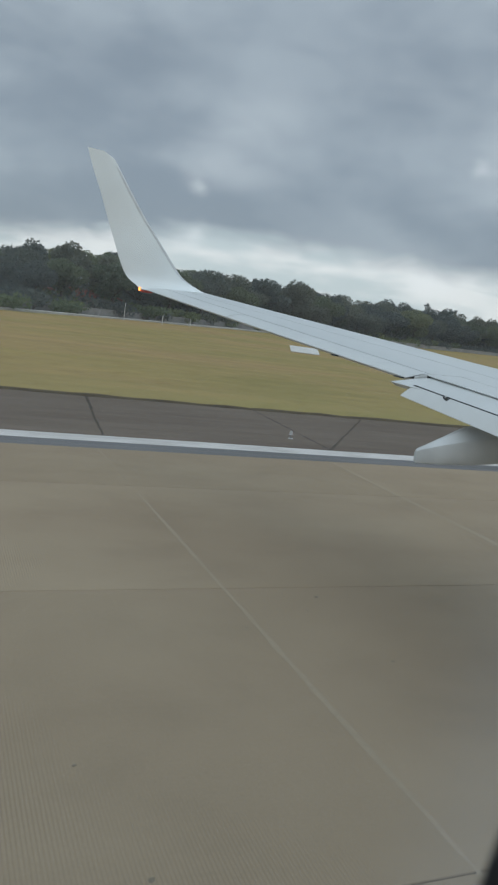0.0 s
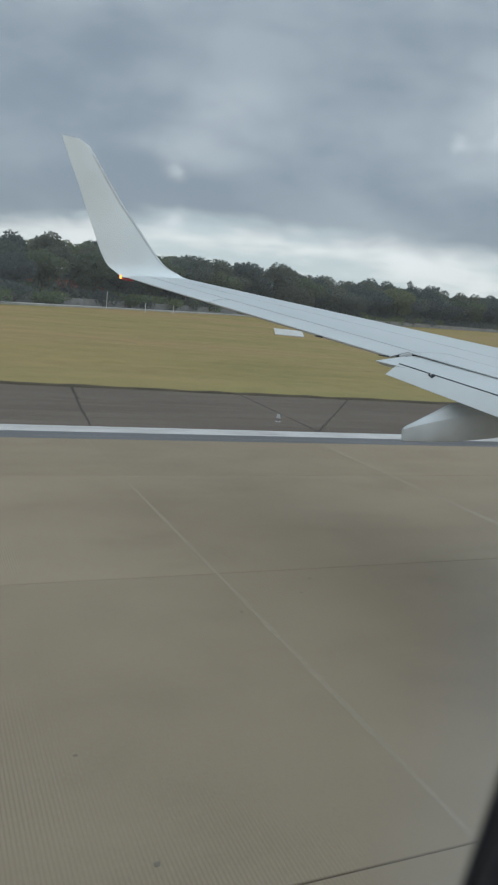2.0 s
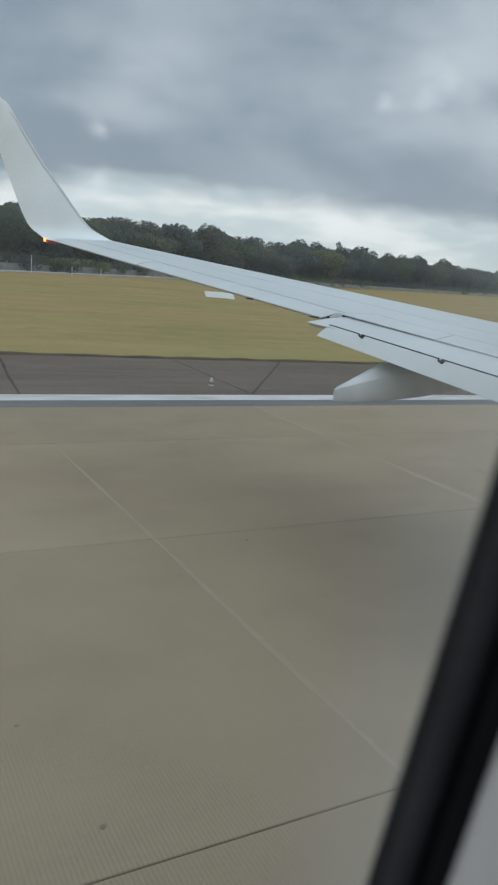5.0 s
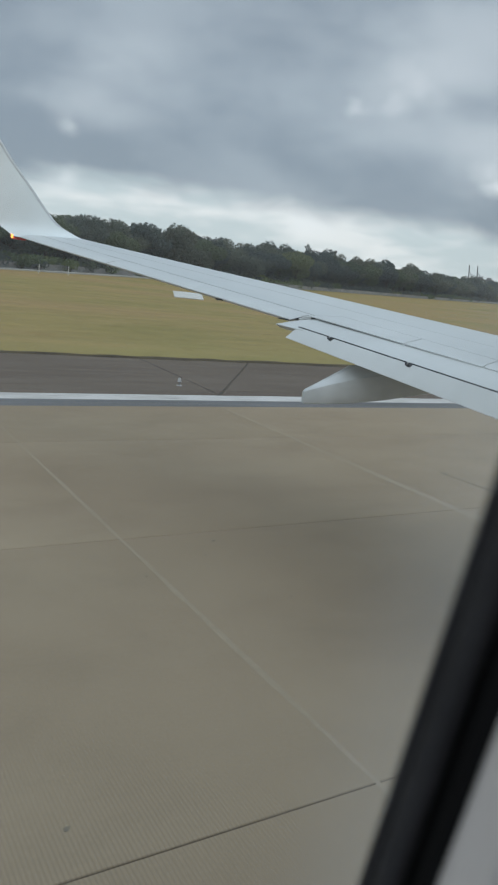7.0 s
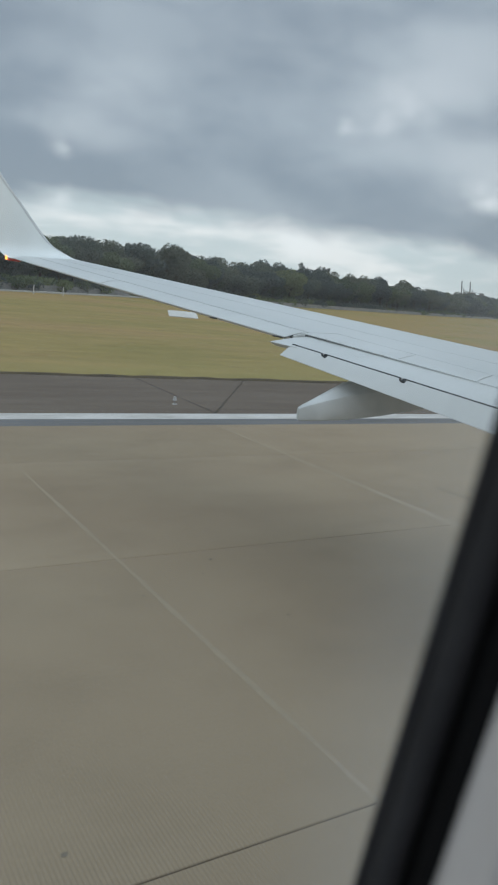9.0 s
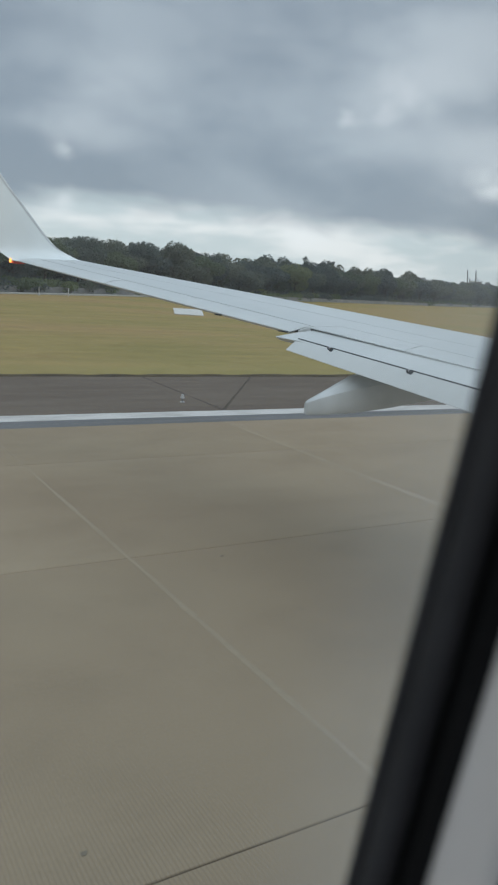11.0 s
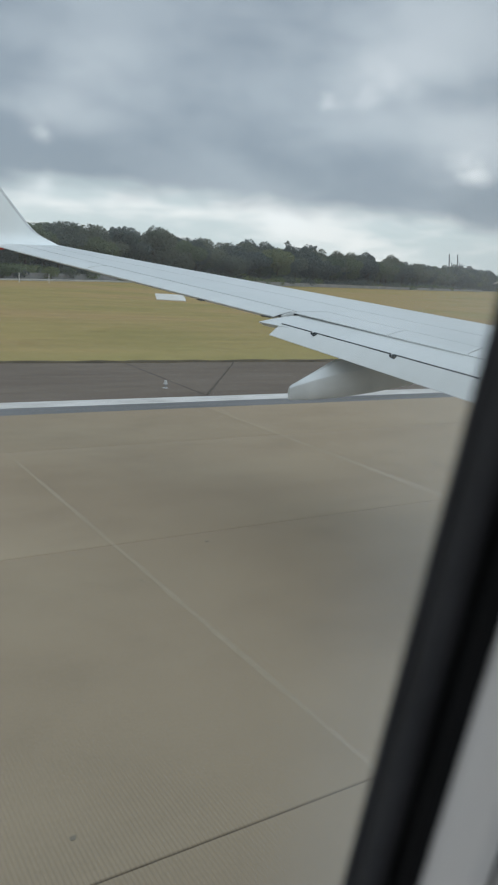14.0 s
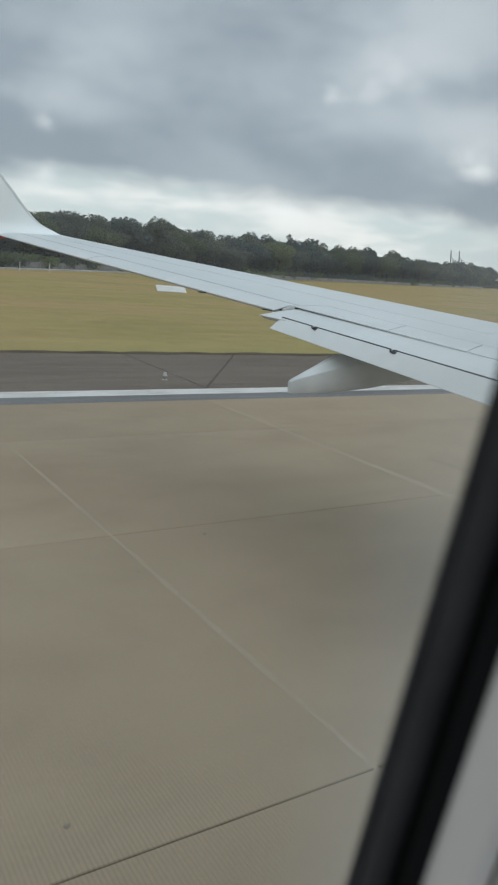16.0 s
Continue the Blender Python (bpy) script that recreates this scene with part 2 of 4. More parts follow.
def mat_wing():
    mat, nt, b = nodes_of("painted_wing_skin")
    large = ramp(nt, tex(nt, "P", 0.8, 5, 0.6, (1, 0.3, 1)), [(0.3, (0.560, 0.600, 0.600)), (0.7, (0.635, 0.670, 0.667))])
    streak = ramp(nt, tex(nt, "P", 5, 5, 0.7, (0.15, 1, 1)), [(0.30, (0.90, 0.90, 0.90)), (0.6, (1.02, 1.02, 1.02))])
    nt.links.new(mixn(nt, 0.7, large, streak, "MULTIPLY"), b.inputs["Base Color"])
    b.inputs["Roughness"].default_value = 0.38
    return mat


M = {
    "concrete": mat_concrete(),
    "joint": mat_simple("joint_filler", (0.040, 0.032, 0.024), (0.085, 0.072, 0.056), 0.95, 0.6, 0, 20, 0.2, (0.3, 1, 1), 0.1),
    "shoulder": mat_asphalt("shoulder_asphalt", (0.122, 0.096, 0.075), (0.172, 0.139, 0.110)),
    "strip": mat_asphalt("grey_edge_strip", (0.134, 0.135, 0.137), (0.194, 0.195, 0.197)),
    "asphalt": mat_asphalt("runway_asphalt", (0.055, 0.056, 0.058), (0.085, 0.086, 0.088)),
    "white": mat_paint("white_marking_paint", (0.64, 0.625, 0.60)),
    "grass": mat_grass(),
    # Leaf tones greyed and lifted to hold the haze of distance.
    "leaf": mat_leaf("haze_grey_tree_leaves", (0.135, 0.156, 0.146), (0.158, 0.182, 0.164)),
    "leaf_light": mat_leaf("olive_tree_leaves", (0.148, 0.180, 0.128), (0.176, 0.208, 0.144)),
    "scrub": mat_leaf("green_scrub_leaves", (0.150, 0.190, 0.108), (0.190, 0.230, 0.140)),
    "bark": mat_simple("grey_brown_bark", (0.06, 0.05, 0.04), (0.13, 0.11, 0.09), 0.9, 2.0, 0, 12, 0.3),
    "wing": mat_wing(),
    "winglet": mat_simple("white_winglet_paint", (0.80, 0.86, 0.865), (0.84, 0.89, 0.89), 0.55, 0.7, 0, 0.9, 0, (1, 1, 1), 0.3),
    "fairing": mat_simple("pale_grey_fairing_paint", (0.53, 0.57, 0.58), (0.57, 0.61, 0.62), 0.4, 1.5, 0, 3, 0),
    "dark": mat_simple("dark_metal_and_gap_shade", (0.018, 0.024, 0.030), (0.040, 0.048, 0.056), 0.85, 4, 0.0, 30, 0, (1, 1, 1), 0.05),
    "metal": mat_simple("bare_leading_edge_metal", (0.58, 0.60, 0.62), (0.66, 0.68, 0.70), 0.55, 2, 0.0, 20, 0),
    "cap": mat_simple("dull_leading_edge_cap", (0.64, 0.68, 0.70), (0.70, 0.74, 0.75), 0.5, 2, 0.0, 20, 0),
    "rubber": mat_simple("black_window_rubber", (0.002, 0.002, 0.0025), (0.005, 0.005, 0.006), 0.8, 20, 0, 200, 0.1, (1, 1, 1), 0.2),
    "rubber_grey": mat_simple("charcoal_window_seal", (0.024, 0.024, 0.027), (0.040, 0.040, 0.044), 0.5, 15, 0, 200, 0.1),
    "panel": mat_simple("warm_white_cabin_plastic", (0.665, 0.645, 0.622), (0.705, 0.685, 0.66), 0.5, 3, 0, 1.2, 0),
    "groove_shade": mat_simple("dark_grey_groove_shade", (0.030, 0.030, 0.032), (0.05, 0.05, 0.052), 0.7, 20, 0, 200, 0.1),
    "skin": mat_simple("white_fuselage_paint", (0.66, 0.67, 0.68), (0.74, 0.75, 0.76), 0.35, 0.8, 0, 10, 0),
    "carpet": mat_simple("dark_blue_cabin_carpet", (0.03, 0.035, 0.05), (0.05, 0.055, 0.07), 0.95, 3, 0, 80, 0.2),
    "fence": mat_simple("weathered_grey_concrete_fence", (0.20, 0.205, 0.195), (0.34, 0.335, 0.32), 0.9, 0.6, 0, 8, 0.2),
    "path": mat_simple("pale_concrete_path", (0.38, 0.37, 0.34), (0.50, 0.49, 0.45), 0.9, 0.4, 0, 6, 0.2),
    "sign": mat_simple("white_marker_panel", (0.56, 0.56, 0.53), (0.68, 0.68, 0.65), 0.7, 0.8, 0, 6, 0),
    "steel": mat_simple("grey_painted_steel", (0.16, 0.17, 0.18), (0.24, 0.25, 0.26), 0.5, 1, 0.2, 6, 0),
    # Blue-grey tone carries the air's haze over the wooded hills.
    "far": mat_simple("hazed_far_hill", (0.10, 0.13, 0.14), (0.16, 0.18, 0.18), 0.95, 0.02, 0, 0.4, 0),
    "red": mat_simple("red_roof_tiles", (0.20, 0.070, 0.050), (0.27, 0.095, 0.065), 0.8, 0.8, 0, 6, 0.2),
    "wall": mat_simple("weathered_rendered_wall", (0.20, 0.185, 0.16), (0.28, 0.26, 0.23), 0.85, 0.6, 0, 6, 0.1),
    "soil": mat_simple("dark_brown_soil", (0.048, 0.037, 0.023), (0.100, 0.078, 0.045), 0.95, 1.2, 0, 8, 0.3, (0.4, 1, 1), 0.1),
    "sealant": mat_simple("pale_joint_sealant", (0.305, 0.246, 0.166), (0.372, 0.308, 0.216), 0.9, 0.8, 0, 12, 0.2, (1, 0.4, 1), 0.2),
    "spall": mat_simple("dark_chipped_concrete", (0.15, 0.126, 0.092), (0.23, 0.195, 0.145), 0.95, 8, 0, 60, 0.3, (1, 1, 1), 0.1),
    "patch": mat_simple("beige_repair_mortar", (0.44, 0.40, 0.31), (0.55, 0.50, 0.40), 0.9, 3, 0, 20, 0.2),
    "orange_cloth": mat_simple("faded_windsock_cloth", (0.60, 0.55, 0.50), (0.72, 0.68, 0.62), 0.8, 2, 0, 20, 0),
    "mast_red": mat_simple("faded_red_mast_paint", (0.42, 0.20, 0.17), (0.52, 0.27, 0.23), 0.7, 2, 0, 20, 0),
    "lamp_body": mat_simple("worn_pale_lamp_enamel", (0.36, 0.36, 0.35), (0.50, 0.50, 0.49), 0.6, 6, 0, 20, 0),
}


def emitter(name, col, strength):
    mat, nt, b = nodes_of(name)
    b.inputs["Base Color"].default_value = (*col, 1)
    b.inputs["Emission Color"].default_value = (*col, 1)
    b.inputs["Emission Strength"].default_value = strength
    return mat


M["lamp_orange"] = emitter("lit_orange_lamp", (1.0, 0.33, 0.06), 2.4)
M["lamp_red"] = mat_simple("red_lamp_lens", (0.5, 0.03, 0.02), (0.6, 0.05, 0.03), 0.2, 5, 0, 30, 0)


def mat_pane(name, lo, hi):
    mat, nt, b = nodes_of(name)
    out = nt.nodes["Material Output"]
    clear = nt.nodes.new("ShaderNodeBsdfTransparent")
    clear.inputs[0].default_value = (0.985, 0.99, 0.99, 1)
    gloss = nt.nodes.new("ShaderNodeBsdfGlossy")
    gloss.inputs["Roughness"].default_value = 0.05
    # Milky veil over the whole view, standing for haze in the air.
    veil = nt.nodes.new("ShaderNodeBsdfTranslucent")
    veil.inputs[0].default_value = (0.85, 0.85, 0.84, 1)
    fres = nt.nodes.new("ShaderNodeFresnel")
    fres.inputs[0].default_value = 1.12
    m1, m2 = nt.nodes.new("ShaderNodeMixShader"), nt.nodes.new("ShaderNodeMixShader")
    haze_film = ramp(nt, tex(nt, "P", 9.0, 5, 0.6), [(0.3, (lo, lo, lo)), (0.75, (hi, hi, hi))])
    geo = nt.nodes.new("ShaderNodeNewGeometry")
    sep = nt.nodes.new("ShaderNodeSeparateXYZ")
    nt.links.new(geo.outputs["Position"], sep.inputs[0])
    # Veil thickens towards the seal, imitating glare along the window edge.
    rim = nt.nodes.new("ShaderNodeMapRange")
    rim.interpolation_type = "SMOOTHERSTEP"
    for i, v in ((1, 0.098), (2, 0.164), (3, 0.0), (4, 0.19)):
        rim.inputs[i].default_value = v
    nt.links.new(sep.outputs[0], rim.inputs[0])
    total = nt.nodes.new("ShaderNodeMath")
    nt.links.new(haze_film, total.inputs[0])
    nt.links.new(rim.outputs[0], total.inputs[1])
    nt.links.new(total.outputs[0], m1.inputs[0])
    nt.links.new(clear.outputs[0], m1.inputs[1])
    nt.links.new(veil.outputs[0], m1.inputs[2])
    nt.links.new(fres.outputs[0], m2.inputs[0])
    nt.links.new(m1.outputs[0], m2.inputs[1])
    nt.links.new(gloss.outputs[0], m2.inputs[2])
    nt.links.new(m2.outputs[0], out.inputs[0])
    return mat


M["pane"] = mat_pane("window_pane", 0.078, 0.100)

# ---- building helpers ----
def mesh_ob(name, verts, faces, mat, parent=None, label="", smooth=False):
    me = bpy.data.meshes.new(name)
    me.from_pydata([tuple(v) for v in verts], [], [tuple(f) for f in faces])
    me.validate()
    me.materials.append(mat)
    if smooth:
        for p in me.polygons:
            p.use_smooth = True
    ob = new(name, me)
    if parent:
        ob.parent = parent
    if label:
        tagged(ob, label)
    return ob


def part(name, bm, material, parent, label="", smooth=False):
    bmesh.ops.recalc_face_normals(bm, faces=bm.faces)
    me = bpy.data.meshes.new(name)
    bm.to_mesh(me)
    bm.free()
    me.materials.append(material)
    if smooth:
        for p in me.polygons:
            p.use_smooth = True
    ob = new(name, me)
    if parent:
        ob.parent = parent
    if label:
        tagged(ob, label)
    return ob


def empty(name, label, category, group="", kind="", at=None):
    ob = new(name)
    if at is not None:
        ob.matrix_basis = at
    return tagged(ob, label, category, group, kind)


def box(x0, x1, y0, y1, z0, z1, bevel=0.0, bm=None):
    bm = bm or bmesh.new()
    r = bmesh.ops.create_cube(bm, size=1)
    for v in r["verts"]:
        v.co = Vector(((x0 + x1) / 2 + v.co.x * (x1 - x0), (y0 + y1) / 2 + v.co.y * (y1 - y0), (z0 + z1) / 2 + v.co.z * (z1 - z0)))
    if bevel:
        es = list({e for v in r["verts"] for e in v.link_edges})
        bmesh.ops.bevel(bm, geom=es, offset=bevel, segments=1, affect="EDGES")
    return bm


def cyl(p, q, r0, r1, seg=10, bm=None):
    bm = bm or bmesh.new()
    p, q = Vector(p), Vector(q)
    r = bmesh.ops.create_cone(bm, cap_ends=True, segments=seg, radius1=r0, radius2=r1, depth=(q - p).length)
    m = Matrix.Translation((p + q) / 2) @ (q - p).to_track_quat("Z", "Y").to_matrix().to_4x4()
    bmesh.ops.transform(bm, matrix=m, verts=r["verts"])
    return bm


def loft(rings, closed=True, caps=True):
    n = len(rings[0])
    verts = [v for r in rings for v in r]
    faces = []
    for i in range(len(rings) - 1):
        for j in range(n if closed else n - 1):
            k = (j + 1) % n
            faces.append((i * n + j, i * n + k, (i + 1) * n + k, (i + 1) * n + j))
    if caps and closed:
        faces.append(tuple(range(n - 1, -1, -1)))
        faces.append(tuple((len(rings) - 1) * n + j for j in range(n)))
    return verts, faces


# ---- ground: one sheet to the horizon ----
CL = -1.78           # runway centre line
FAR_X0, FAR_X1 = -3000, 4000
def ground_sheet():
    xs = np.concatenate([np.linspace(FAR_X0, -60, 12), np.linspace(-50, 400, 60), np.linspace(460, FAR_X1, 14)])
    ys = np.concatenate([np.linspace(-2500, -60, 10), np.linspace(-40, 28, 8), np.linspace(30.0, 200, 50), np.linspace(215, 500, 20), np.linspace(560, 4500, 14)])
    verts, faces = [], []
    for y in ys:
        for x in xs:
            z = -0.06
            if y > 31:
                z = -0.03 + 0.10 * noise.noise(Vector((x * 0.03, y * 0.06, 0))) * min(1, (y - 31) / 20)
            verts.append((x, y, z))
    n = len(xs)
    for j in range(len(ys) - 1):
        for i in range(n - 1):
            faces.append((j * n + i, j * n + i + 1, (j + 1) * n + i + 1, (j + 1) * n + i))
    ob = mesh_ob("ground", verts, faces, M["grass"], smooth=True)
    tagged(ob, "yellowing mown airfield grass reaching the horizon", "grass", kind="structure")


ground_sheet()
EDGE_X = 165.0     # where concrete gives way to asphalt
base = mesh_ob("runway", [(-400, -45, -0.03), (EDGE_X, -45, -0.03), (EDGE_X, 20.5, -0.03), (-400, 20.5, -0.03)], [(0, 1, 2, 3)], M["joint"])
tagged(base, "concrete runway with dark filled slab joints", "runway", kind="structure")
sh = part("road", box(-600, 900, 21.76, 30.05, -0.2, -0.012), M["shoulder"], None)
tagged(sh, "worn dark asphalt runway shoulder beside grass", "shoulder", kind="structure")
st = part("trim", box(-600, EDGE_X, 19.965, 20.895, -0.2, -0.004), M["strip"], None)
tagged(st, "narrow blue-grey asphalt strip beside the white line", "strip", kind="structure")
el = part("trim", box(-600, 900, 20.90, 21.755, -0.2, 0.002), M["white"], None)
tagged(el, "weathered white runway edge line", "marking", kind="structure")
ra = part("road", box(EDGE_X + 0.02, 900, -45, 20.745, -0.2, -0.002), M["asphalt"], None)
tagged(ra, "dark new asphalt runway surface", "runway", kind="structure")
far_side = part("road", box(-600, 900, -60, -23.8, -0.25, -0.04), M["shoulder"], None)
tagged(far_side, "asphalt shoulder beyond the runway", "shoulder", kind="structure")

# ---- aeroplane wing ----
S_TE, S_LE = 0.30, 0.525
def te_x(y): return 3.79 + (15.4 - y) * S_TE
def le_x(y): return 5.20 + (15.5 - y) * S_LE
def te_z(y): return 3.496 + (y - 8.5) * 0.1082 + 0.001 * max(0, y - 12.5) ** 2
def wing_z(y, u, lower=False):
    """Height of the skin at span y and u from trailing edge (0) to leading edge (1)."""
    c = le_x(y) - te_x(y)
    rise = 0.145 - 0.0085 * (y - 8.5)
    round_rise = 1 - (1 - min(u / 0.86, 1)) ** 7
    flat_rise = 0.54 * u / 0.09 if u < 0.09 else min(1.0, 0.54 + 0.46 * (u - 0.09) / 0.77)
    k = 0.45 * min(1.0, max(0.0, (y - 8.6) / 1.2))
    up = te_z(y) + rise * (k * round_rise + (1 - k) * flat_rise)
    if u > 0.86:
        k = (u - 0.86) / 0.14
        up -= (1 - math.sqrt(max(0, 1 - k * k))) * 0.045 * c
    if not lower:
        return up
    low = te_z(y) - 0.010 - 0.085 * c * math.sin(math.pi * min(1, max(0.0, u - 0.12) ** 0.8)) + 0.02 * min(u, 0.3)
    if u > 0.86:
        k = (u - 0.86) / 0.14
        end = te_z(y) + rise - 0.045 * c
        low = low + (end - low) * k
    return min(low, up - 0.004)


US = [0, 0.1, 0.2, 0.32, 0.45, 0.6, 0.74, 0.86, 0.91, 0.95, 0.98, 1.0]
def wing_core(parent):
    rings = []
    for y in (0.0, 2.5, 4.5, 6, 7.5, 8.1, 8.6, 8.67, 10.5, 12, 13.5, 14.6, 15.2):
        u0 = 0.06 if y > 8.63 else (0.42 / (le_x(y) - te_x(y)))
        us = [u0 + (1 - u0) * u for u in US]
        p = lambda u, low: (te_x(y) + u * (le_x(y) - te_x(y)), y, wing_z(y, u, low) - (0 if low else 0.016))
        rings.append([p(u, False) for u in us] + [p(u, True) for u in us[::-1]])
    low = [[(x, y, z - 0.004) for x, y, z in r[len(US):]] for r in rings]
    lv, lf = loft(low, closed=False)
    mesh_ob("lower_skin", lv, lf, M["wing"], parent, "pale grey wing underside")
    v, f = loft(rings)
    return mesh_ob("wing_box", v, f, M["dark"], parent, "dark inner structure showing in the panel gaps")


def skin(parent, name, y0, y1, u0, u1, label="", mat=None, gap=0.016, steps=8, skew=(0.0, 0.0)):
    """One curved skin panel; u limits are functions of y, skew slants its two ends."""
    verts, faces = [], []
    nu = 7
    for i in range(steps + 1):
        y = y0 + gap / 2 + (y1 - y0 - gap) * i / steps
        c = le_x(y) - te_x(y)
        a, b = u0(y) + gap / 2 / c, u1(y) - (gap / 2 / c if u1(y) < 0.999 else 0)
        for top in (0.0, 0.012):
            for j in range(nu + 1):
                u = a + (b - a) * j / nu
                if u1(y) > 0.999:
                    u = a + (b - a) * math.sin(j / nu * math.pi / 2)
                slant = y + (skew[0] + (skew[1] - skew[0]) * i / steps) * (u - a) * c
                verts.append((te_x(slant) + u * c, slant, wing_z(slant, u * c / (le_x(slant) - te_x(slant))) - top))
    n = nu + 1
    for i in range(steps):
        for j in range(nu):
            o, q = i * 2 * n, (i + 1) * 2 * n
            faces.append((o + j, o + j + 1, q + j + 1, q + j))
            faces.append((o + n + j, q + n + j, q + n + j + 1, o + n + j + 1))
        o, q = i * 2 * n, (i + 1) * 2 * n
        faces.append((o, q, q + n, o + n))
        faces.append((o + nu, o + n + nu, q + n + nu, q + nu))
    for i in (0, steps):
        o = i * 2 * n
        for j in range(nu):
            faces.append((o + j, o + n + j, o + n + j + 1, o + j + 1) if i == 0 else (o + j, o + j + 1, o + n + j + 1, o + n + j))
    return mesh_ob(name, verts, faces, mat or M["wing"], parent, label, smooth=False)


def build_wing():
    w = empty("airliner_wing", "pale grey swept airliner wing with flaps partly extended", "wing")
    wing_core(w)
    ch = lambda y: le_x(y) - te_x(y)
    hinge = lambda y: 0.40 / ch(y)
    seam = lambda y: 0.52
    zero, one = (lambda y: 0.0), (lambda y: 1.0)
    shroud = lambda y: 0.27 / ch(y)
    sp = lambda y: 0.88 / ch(y)
    # outer wing
    skin(w, "aileron", 8.652, 12.60, zero, hinge, "pale grey aileron", gap=0.034)
    skin(w, "tip_trailing_panel", 12.60, 15.2, zero, lambda y: 0.40 / ch(y), gap=0.028)
    skin(w, "upper_skin", 8.655, 15.2, hinge, seam, gap=0.026)
    skin(w, "slat", 7.0, 15.2, seam, one, "pale grey leading edge skin", steps=14)
    # inner wing with spoilers
    square = te_x(5.0) - te_x(6.0)
    for a, b in ((7.18, 8.66), (6.15, 7.18), (5.0, 6.15), (3.6, 5.0)):
        skin(w, "spoiler", a, b, shroud, sp, gap=0.015, skew=(1.4 * square, 1.4 * square if b < 8 else 0.0))
    skin(w, "upper_skin", 0.3, 8.67, sp, lambda y: 0.52, steps=12)
    skin(w, "upper_skin", 0.3, 7.0, lambda y: 0.52, one, steps=10)
    # flap segments
    def plate(name, y0, y1, tx, tz, fx, fz, thick, label, arch=0.012):
        verts, faces, n = [], [], 10
        for i in range(9):
            y = y0 + (y1 - y0) * i / 8
            a, b = Vector((tx(y), y, tz(y))), Vector((fx(y), y, fz(y)))
            ring = []
            for j in range(n):
                k = j / (n - 1)
                p = a.lerp(b, k)
                ring.append((p.x, p.y, p.z + arch * math.sin(math.pi * k)))
            for j in range(n - 1, -1, -1):
                k = j / (n - 1)
                p = a.lerp(b, k)
                ring.append((p.x, p.y, p.z - 0.006 - thick * math.sin(math.pi * k ** 0.8)))
            verts.append(ring)
        v, f = loft(verts)
        return mesh_ob(name, v, f, M["wing"], w, label)
    def gap_x(y): return 5.714 + (8.28 - y) * 0.25
    def gap_z(y): return 3.457 + (y - 8.28) * 0.1118
    def fore_tx(y): return 5.545 + (8.56 - y) * 0.66 if y > 8.28 else gap_x(y) + 0.016
    def fore_tz(y): return 3.447 + (y - 8.28) * 0.02 if y > 8.28 else gap_z(y) - 0.010
    plate("fore_flap", 3.2, 8.57, fore_tx, fore_tz, lambda y: 6.25 + (8.62 - y) * 0.30, lambda y: 3.555 + (y - 8.5) * 0.100, 0.10, "pale grey forward flap segment")
    plate("aft_flap", 3.2, 8.29, lambda y: 5.552 + (8.2 - y) * 0.25, lambda y: 3.300 + (y - 8.2) * 0.1405,
          lambda y: gap_x(y) - 0.006, lambda y: gap_z(y) - 0.006, 0.04, "pale grey aft flap segment", 0.004)
    # Dark plates added beneath the slots, so the shade inside is coloured in.
    for nm, y1, ax, az, bx, bz, s, tilt in (("flap_gap", 8.27, 5.724, 3.425, 5.86, 3.425, 0.25, 0.1118), ("shroud_gap", 8.60, 6.00, 3.535, 6.40, 3.550, 0.30, 0.100)):
        gv = [(x + (y1 - y) * s, y, z - tilt * (y1 - y) - t) for y in (3.3, y1) for x, z in ((ax, az), (bx, bz)) for t in (0.0, 0.01)]
        mesh_ob(nm, gv, [(0, 2, 6, 4), (1, 5, 7, 3), (0, 1, 3, 2), (4, 6, 7, 5), (0, 4, 5, 1), (2, 3, 7, 6)], M["dark"], w, "dark plate painting shade into the slot between flap segments")
    # Added dark strip along the flap seam, drawing the gap's shadow line.
    sv = [(gap_x(y) + dx, y, gap_z(y) + dz) for y in (3.3, 8.29) for dx, dz in ((-0.012, -0.016), (0.010, -0.016), (0.010, 0.003), (-0.004, 0.003))]
    mesh_ob("seal_strip", sv, [(0, 1, 5, 4), (1, 2, 6, 5), (2, 3, 7, 6), (3, 0, 4, 7), (0, 3, 2, 1), (4, 5, 6, 7)], M["dark"], w, "dark strip standing for the shade in the flap seam")
    # small dark hinge fittings between the flap segments
    for y in (7.75, 6.6):
        x, z = gap_x(y) - 0.01, gap_z(y)
        part("hinge_fitting", box(x - 0.030, x + 0.02, y - 0.05, y + 0.04, z - 0.05, z + 0.004, 0.008), M["dark"], w, "dark hinge fitting")
        part("hinge_pin", box(x - 0.03, x - 0.012, y - 0.025, y + 0.005, z - 0.02, z + 0.012, 0.004), M["metal"], w, "bare metal hinge pin")
    rib = [(te_x(8.655) + u * (le_x(8.655) - te_x(8.655)), wing_z(8.655, u)) for u in (0, 0.02, 0.04, 0.055)]
    rv = [(x, y, z - dz) for y in (8.648, 8.664) for x, z in rib for dz in (0.003, 0.010)]
    nn = 2 * len(rib)
    rf = [tuple(range(0, nn, 2)) + tuple(range(nn - 1, 0, -2)), tuple(range(nn, 2 * nn, 2)) + tuple(range(2 * nn - 1, nn, -2))]
    rf += [(k, k + 2, nn + k + 2, nn + k) for k in range(nn - 2)] + [(0, 1, nn + 1, nn), (nn - 2, nn - 1, 2 * nn - 1, 2 * nn - 2)]
    mesh_ob("end_rib", rv, rf, M["dark"], w, "dark closing rib")
    cx = [5.93, 5.99, 6.05, 6.11]
